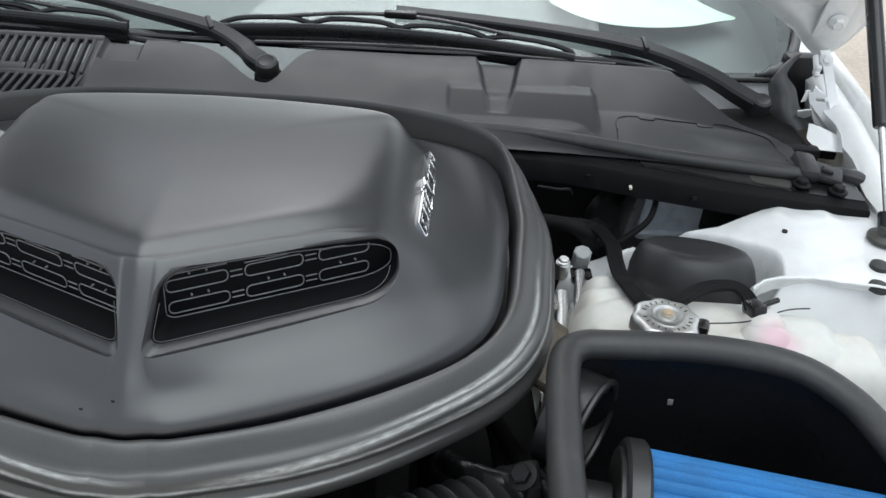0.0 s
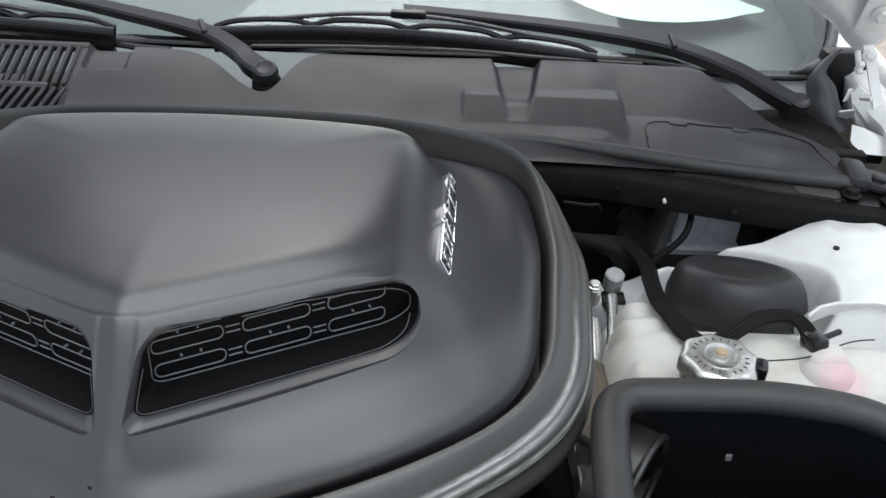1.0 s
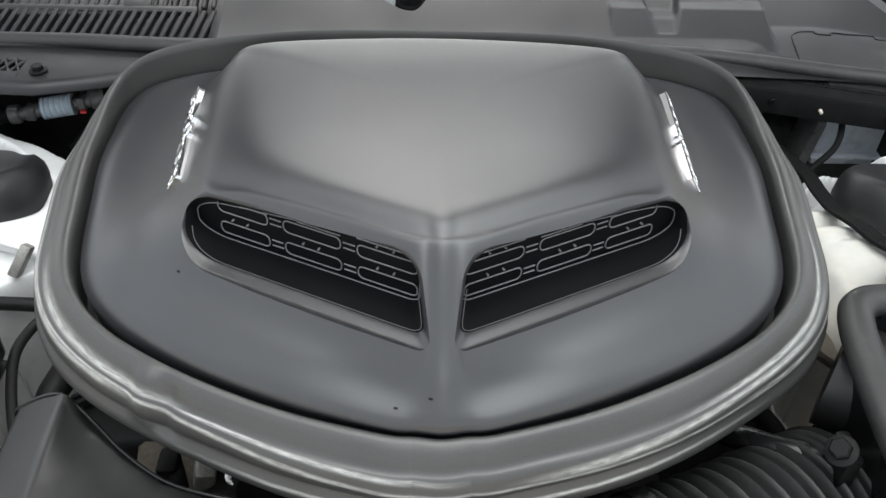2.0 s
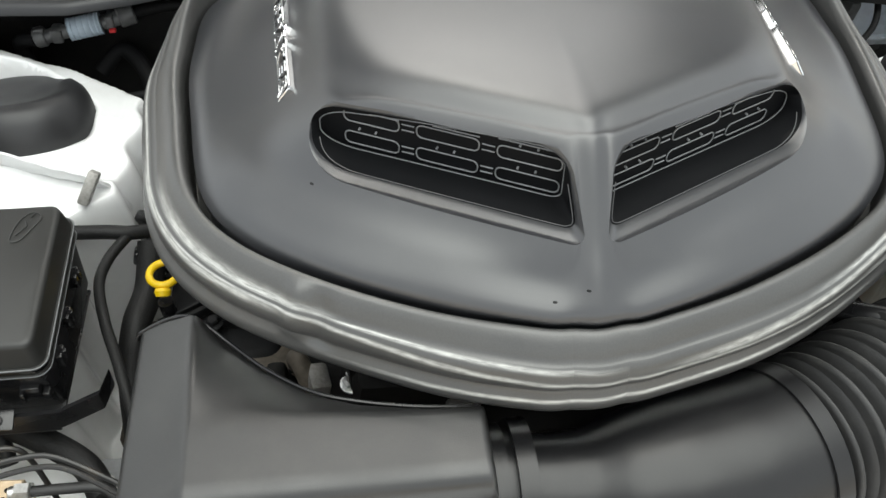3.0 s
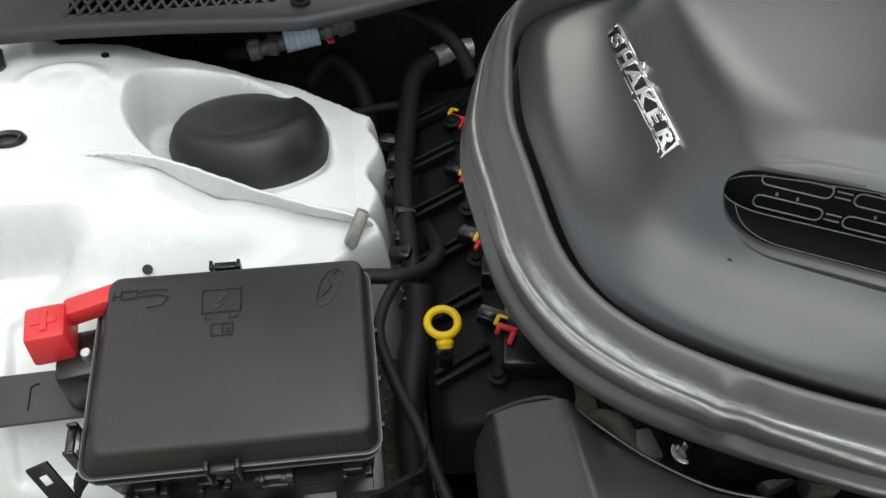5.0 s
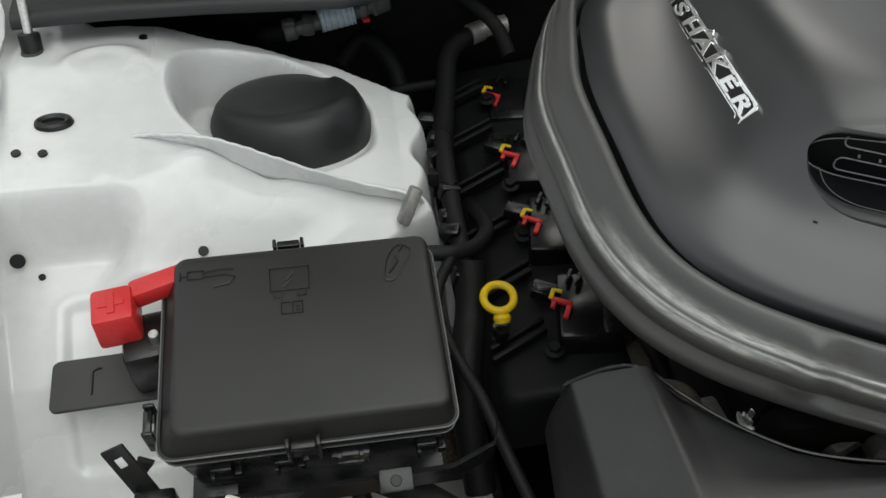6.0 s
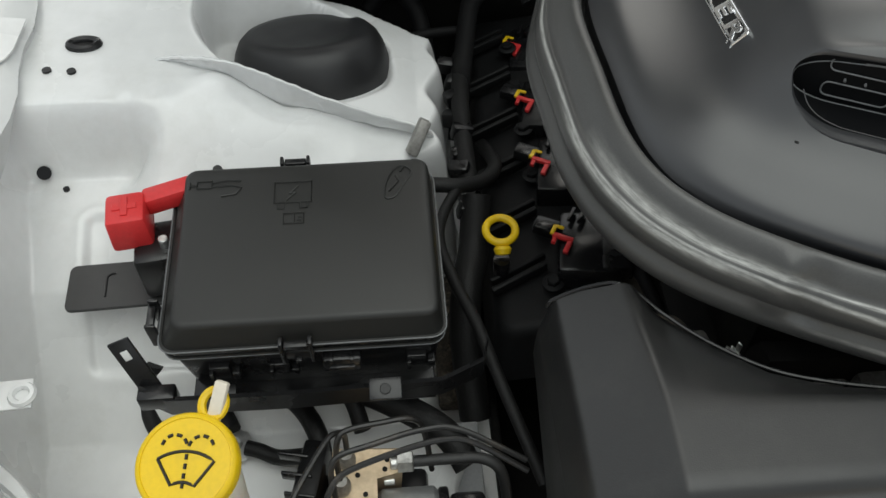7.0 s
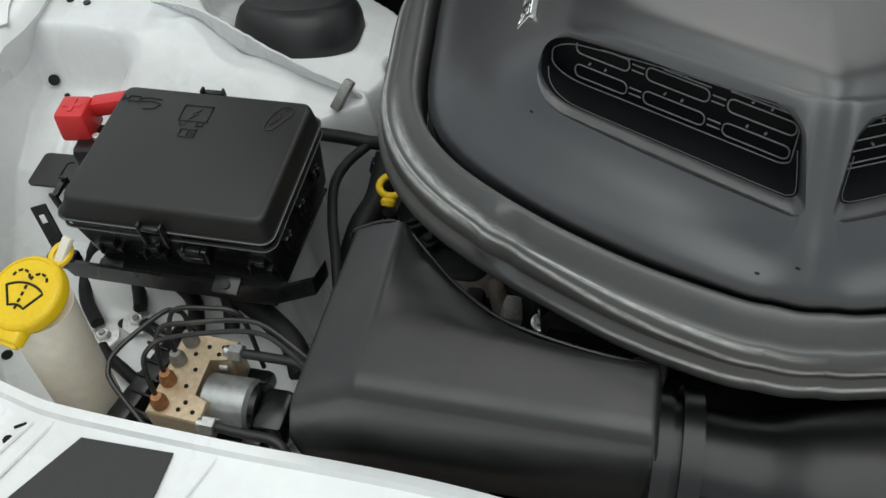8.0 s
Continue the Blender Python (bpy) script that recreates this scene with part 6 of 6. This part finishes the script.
part("end_cap", join(rod(fa - Vector((.012, -.002, 0)), fa + Vector((.007, -.001, 0)), .0690, 48), rod(fa - Vector((.016, -.003, 0)), fa - Vector((.010, -.002, 0)), .060, 40), rod(fa - Vector((.055, -.009, 0)), fa - Vector((.014, -.002, 0)), .030, 24)), PLASTIC, air_filter, "scuffed black end cap")

# ---- coolant tank and its neighbours ----
tank = thing("coolant_tank", (.51, .18, .76), "translucent white coolant tank with moulded lobes", "coolant tank")


def tank_z(x, y):
    z = .70
    for cx, cy, rx, ry, top, pw in ((.50, .165, .13, .075, .866, 6), (.425, .215, .042, .055, .857, 4), (.418, .155, .038, .04, .862, 4), (.60, .165, .075, .055, .870, 4), (.572, .172, .036, .032, .884, 3), (.47, .12, .05, .05, .872, 4), (.66, .15, .05, .05, .862, 4), (.44, .275, .040, .045, .833, 4)):
        d = (abs((x - cx) / rx) ** pw + abs((y - cy) / ry) ** pw)
        if d < 1:
            z = max(z, .70 + (top - .70) * (1 - d) ** .28)
    return z


part("shell", sheet(.365, .725, 120, .075, .33, 90, tank_z), COOLANT, tank, "", True, 85)
part("side_dome", revolve([(.030, -.022), (.026, -.006), (.020, .002), (.010, .006), (.001, .007)], 24, Matrix.Translation((.572, .160, .872))), COOLANT, tank, "dome tinted pink by coolant")
part("filler_neck", rod((.453, .128, .85), (.453, .128, .905), .024, 24), SMOOTH_BLACK, tank)
cm = pose(.453, .128, .902, -3, 0, 0)
lob = lambda a: 1 + .045 * math.cos(8 * a)
rad_cap = part("pressure_cap", revolve([(.030, -.012), (.0335, -.008), (.0335, .002), (.031, .006), (.027, .0075), (.001, .0075)], 64, cm, lob), CAPSTEEL, tank, "stamped steel pressure cap with lobed rim")
part("rubber_skirt", revolve([(.029, -.024), (.031, -.012), (.001, -.011)], 28, cm), SMOOTH_BLACK, rad_cap)
part("crown", revolve([(.017, .007), (.0165, .0105), (.014, .0105), (.012, .008), (.008, .008), (.0075, .011), (.001, .0113)], 32, cm), CAPSTEEL, rad_cap)
part("rivet", revolve([(.006, .010), (.005, .0128), (.001, .013)], 16, cm), BRASS, rad_cap, "brass centre rivet")
for k in range(22):
    a = 2 * math.pi * k / 22
    if k % 6 != 5:
        part("stamped_mark", xf(rbox((0, .0225, .0078), (.0011, .0038, .0006), .0001, (0, 0, 0), 1), cm @ pose(0, 0, 0, 0, 0, math.degrees(a))), BARE, rad_cap)
part("side_tab", rbox((.487, .120, .900), (.012, .018, .02), .004, (0, 0, -20)), SMOOTH_BLACK, rad_cap)


def loom(path, count, r, label):
    """A flat band of parallel conduits."""
    ob = thing("wiring_loom", path[0], label, "wiring loom")
    line = crom(path, 10)
    for k in range(count):
        o = (k - (count - 1) / 2) * r * 1.5
        pts = []
        for i, p in enumerate(line):
            t = line[min(i + 1, len(line) - 1)] - line[max(i - 1, 0)]
            s = Vector((t.y, -t.x, 0))
            s = s.normalized() if s.length > 1e-6 else Vector((1, 0, 0))
            pts.append(p + s * o)
        part("conduit", tube(pts, [r * (1 + .06 * (i % 2)) for i in range(len(pts))], 8), HOSE, ob)
    return ob


loom([(.33, .430, .818), (.39, .438, .815), (.438, .432, .814), (.455, .388, .818), (.450, .335, .829), (.445, .285, .843), (.442, .235, .865), (.448, .197, .874), (.462, .180, .878), (.482, .182, .884)], 5, .0025, "flat black braided wiring loom over the tank")
loom([(.455, .168, .878), (.482, .184, .886), (.514, .205, .889), (.545, .211, .889), (.558, .200, .886), (.561, .182, .880)], 4, .0027, "black braided wiring loom ending in a plug")
solo("loom_plug", join(rbox((.562, .182, .882), (.018, .024, .016), .004, (-15, 0, 10)), rod((.572, .186, .884), (.590, .194, .886), .003)), SMOOTH_BLACK, "black plug at the tank sensor", "connector")
solo("loom_bracket", rbox((.440, .436, .806), (.03, .025, .02), .004, (0, 0, 30)), SMOOTH_BLACK, "black loom clip bracket", "clip")
solo("thin_wire", tube(crom([(.50, .150, .885), (.55, .165, .878), (.60, .19, .876), (.63, .20, .872)], 6), .0008, 6), SMOOTH_BLACK, "thin dark wire across the tank", "wire")

ac = thing("refrigerant_lines", (.38, .25, .72), "bare aluminium refrigerant lines with service caps", "metal pipes")
part("pipe", tube(crom([(.384, .30, .80), (.380, .25, .79), (.368, .20, .77), (.36, .15, .74)], 6), .0075, 12), STEEL, ac)
part("pipe", tube(crom([(.412, .345, .80), (.404, .28, .79), (.392, .21, .775), (.385, .15, .75)], 6), .0065, 12), STEEL, ac)
part("service_cap", join(rod((.413, .358, .803), (.413, .353, .827), .0115, 8), rod((.414, .360, .775), (.413, .358, .805), .0085, 14)), ZINC, ac, "grey ribbed service cap")
part("valve", join(rod((.386, .335, .80), (.386, .330, .826), .009, 16), hexbolt((.386, .329, .826), (0, 0, 1), .0065, .006, 1.2)), STEEL, ac)
part("block", join(rbox((.374, .285, .790), (.024, .03, .02), .004), hexbolt((.370, .280, .800), (0, 0, 1), .0065, .006, 1.3)), CAST, ac)
part("clip", rbox((.414, .345, .798), (.026, .02, .006), .002), SMOOTH_BLACK, ac)

reservoir = thing("brake_fluid_reservoir", (.56, .50, .74), "translucent brake fluid reservoir below the cowl", "fluid reservoir")
part("tank", rbox((.562, .525, .790), (.088, .05, .080), .006), RESERVOIR, reservoir)
part("seam", rbox((.562, .522, .766), (.096, .058, .006), .002), RESERVOIR, reservoir)
part("side_panel", rbox((.508, .515, .79), (.016, .05, .07), .006, (0, 8, 0)), CLEAR, reservoir)
part("booster", rod((.56, .62, .72), (.56, .56, .72), .11, 36), SMOOTH_BLACK, reservoir, "black brake booster")
cable([(.455, .40, .800), (.487, .425, .806), (.515, .448, .818), (.527, .475, .835), (.524, .50, .85)], .0042, "black rubber hose beside the reservoir", HOSE)
cable([(.30, .43, .82), (.36, .42, .826), (.41, .40, .83), (.44, .42, .79)], .010, "black hose along the bulkhead", HOSE)
solo("wire_bracket", tube(crom([(.36, .44, .865), (.385, .43, .868), (.40, .435, .866), (.405, .44, .856)], 6), .0018, 6), VALVE, "thin bent steel wire bracket", "bracket")

# ---- hoses at the left bulkhead ----
heater = thing("heater_hose_joint", (-.46, .53, .79), "pale blue ribbed hose coupling with smoky connectors", "hose coupling")
hl = [Vector((-.527, .517, .803)), Vector((-.484, .524, .809)), Vector((-.452, .530, .813)), Vector((-.418, .538, .818))]
part("ribbed_sleeve", tube(crom([hl[1] + Vector((-.006, 0, 0)), hl[2]], 20), [.0138 + .0006 * math.cos(i * 2.2) for i in range(21)], 20), HOSE_BLUE, heater, "pale blue ribbed sleeve")
part("connector", join(rod(hl[0], hl[1], .0085), rod(hl[0] - Vector((.004, 0, 0)), hl[0] + Vector((.010, .002, .002)), .0125, 12), rbox(hl[0].lerp(hl[1], .55), (.014, .020, .018), .003), rbox(hl[0] + Vector((.004, 0, .010)), (.012, .010, .008), .002)), CLEAR, heater, "smoky clear connector")
part("connector", join(rod(hl[2], hl[3], .0090), rod(hl[2].lerp(hl[3], .6), hl[3] + Vector((.006, .003, .001)), .0130, 12), rbox(hl[2].lerp(hl[3], .35), (.010, .022, .020), .003)), CLEAR, heater, "smoky clear connector")
part("red_tab", rbox((-.438, .520, .808), (.008, .006, .004), .001), RED, heater)
cable([(-.530, .516, .802), (-.548, .520, .798), (-.556, .532, .780), (-.552, .545, .72)], .009, "black rubber heater hose by the bulkhead", HOSE)
cable([(-.414, .540, .819), (-.35, .545, .824), (-.30, .50, .81), (-.285, .46, .79)], .008, "thin black hose curving under the scoop", HOSE)
cable([(-.28, .53, .775), (-.315, .522, .775), (-.345, .50, .77), (-.358, .45, .755), (-.37, .38, .73), (-.375, .34, .70)], .0115, "black hose dropping past the valve cover", HOSE)
cable([(-.275, .532, .778), (-.30, .527, .778), (-.32, .519, .777)], .0125, "grey sleeved end of a hose", CAST)
cable([(-.47, .53, .74), (-.44, .55, .76), (-.41, .52, .74), (-.40, .47, .70)], .011, "black hose loop by the bulkhead", HOSE)
cable([(-.45, .45, .75), (-.40, .46, .755), (-.35, .47, .75)], .006, "thin black pipe across the bulkhead", HOSE)

# right of the engine, below the seal
cable([(.245, .03, .80), (.258, -.01, .835), (.285, -.035, .850), (.32, -.042, .852), (.37, -.045, .852)], .011, "black breather pipe into the filter box", SMOOTH_BLACK)
for k in range(5):
    cable([(.27 + k * .012, .20 - k * .03, .76), (.30 + k * .008, .12 - k * .02, .75), (.305, .05 - k * .012, .73 - k * .01), (.29, .0, .70)], .009, "dark hose beside the engine", HOSE)


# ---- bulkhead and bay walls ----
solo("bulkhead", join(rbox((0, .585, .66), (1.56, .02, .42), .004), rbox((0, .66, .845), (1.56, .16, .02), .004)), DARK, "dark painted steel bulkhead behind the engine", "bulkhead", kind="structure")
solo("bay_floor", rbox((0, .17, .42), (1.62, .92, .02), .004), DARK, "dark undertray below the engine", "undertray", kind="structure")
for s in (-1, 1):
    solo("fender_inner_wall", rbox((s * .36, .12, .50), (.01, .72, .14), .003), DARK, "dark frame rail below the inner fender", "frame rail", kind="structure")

# gritty insulation seen between engine and inner fender
solo("grit_pad", rbox((-.392, .14, .600), (.05, .16, .02), .005), mat("speckled_grit", (0.06, 0.05, 0.04), 0.9, vary=0.8, fine=300, bump=0.8, stain=(0.30, 0.25, 0.18), stain_amount=0.8, stain_scale=160), "speckled gritty insulation pad", "insulation")


# ---- fenders ----
def fender(side):
    """The outer panel from its flange in the bay over the crown to the road side."""
    rings = []
    for y in np.linspace(-.20, 1.2, 44):
        nose = 1 - sstep(-.20, .02, y)
        k = nose * .10
        u0 = lerp_list([(-.2, .70), (-.10, .715), (0, .765), (.10, .768), (.30, .772), (.43, .785), (.64, .812), (.80, .820), (1.2, .84)], y)
        rise = .02 * sstep(.3, .9, y) - .02 * nose
        tabs = .006 * (1 if (y * 9) % 1 < .5 else 0)
        rings.append([Vector((side * u, y, z)) for u, z in ((u0 + .035, .800), (u0 + .012 - tabs, .866 + rise), (u0 + .02, .876 + rise), (u0 + .045, .878 + rise), (u0 + .05, .893 + rise), (u0 + .06, .897 + rise), (max(.872 - k, u0 + .072), .888 + rise), (.895 - k, .86 + rise), (.915 - k, .78), (.915 - k, .60), (.90 - k, .40), (.87 - k, .22))])
    return loft(rings, False)


fl = solo("fender", fender(-1), WHITE, "white painted front fender with folded inner flange", "fender", angle=55)
fr = solo("fender", fender(1), WHITE, "white painted front fender beside the hinge", "fender", angle=55)
solo("fender_seam_tape", tube(crom([(-.775, -.05, .845), (-.785, .05, .850), (-.79, .15, .855), (-.795, .25, .860)], 8), .006, 8, flat=.5), WHITE, "white sealer bead along the fender joint", "sealer bead")

# ---- radiator support across the front ----
front = thing("radiator_support", (0, -.26, .70), "white painted upper radiator support", "radiator support")
INNER = [(-.80, -.02), (-.735, -.072), (-.705, -.106), (-.671, -.132), (-.630, -.150), (-.590, -.161), (-.540, -.169), (-.40, -.174), (-.20, -.178), (0, -.205), (.20, -.215), (.40, -.225), (.60, -.20), (.70, -.11), (.80, -.02)]
inner_line = crom([(x, y, 0) for x, y in INNER], 8)
rings = []
for p in inner_line:
    ahead = Vector((p.x * .9, min(-.40, p.y - .22), 0)) if abs(p.x) < .72 else Vector((p.x * .92, -.40, 0))
    def q(t, z):
        return Vector((p.x + (ahead.x - p.x) * t, p.y + (ahead.y - p.y) * t, z))
    rings.append([q(0, .735), q(0, .788), q(.008, .795), q(.045, .795), q(.056, .789), q(.10, .786), q(.30, .784), q(.62, .778), q(.85, .765), q(1.0, .735), q(1.02, .60), q(1.0, .35)])
part("panel", loft(rings, False), WHITE, front, "", True, 50)
part("pad", xf(prism([(-.517, -.192), (-.436, -.191), (-.436, -.245), (-.555, -.262)], .7868, .7885, .0005, 1), Matrix.Identity(4)), PAD, front, "dark foam pad")
for x0, y0, x1, y1 in ((-.399, -.183, -.425, -.26), (-.546, -.180, -.575, -.255), (-.60, -.168, -.645, -.215), (-.565, -.186, -.60, -.262)):
    part("bead", tube([Vector((x0, y0, .7868)), Vector((x1, y1, .786))], .0022, 6), WHITE, front)
part("hole", xf(prism([(.0155 * math.cos(a), .011 * math.sin(a)) for a in np.linspace(0, 2 * math.pi, 24)[:-1]], -.001, .002), pose(-.660, -.163, .7868, 0, 0, 25)), INSERT, front, "oval hole")
part("hole", xf(prism([(.004 * math.cos(a), .004 * math.sin(a)) for a in np.linspace(0, 2 * math.pi, 14)[:-1]], -.001, .002), pose(-.577, -.205, .786)), DARK, front)
part("slot", rbox((-.574, -.191, .7868), (.010, .002, .002), .0004, (0, 0, 35)), DARK, front)
part("slot", rbox((-.590, -.250, .7860), (.014, .004, .002), .0004, (0, 0, 25)), DARK, front)

# ---- outside ----
solo("ground", sheet(-400, 400, 40, -400, 400, 40, lambda x, y: 0.0), CONCRETE, "pale brown concrete ground", "ground", kind="structure", smooth=False)
solo("body_side", join(rbox((0, 1.5, .55), (1.82, .75, .60), .06),), WHITE, "white car body behind the engine bay", "car body", kind="structure")
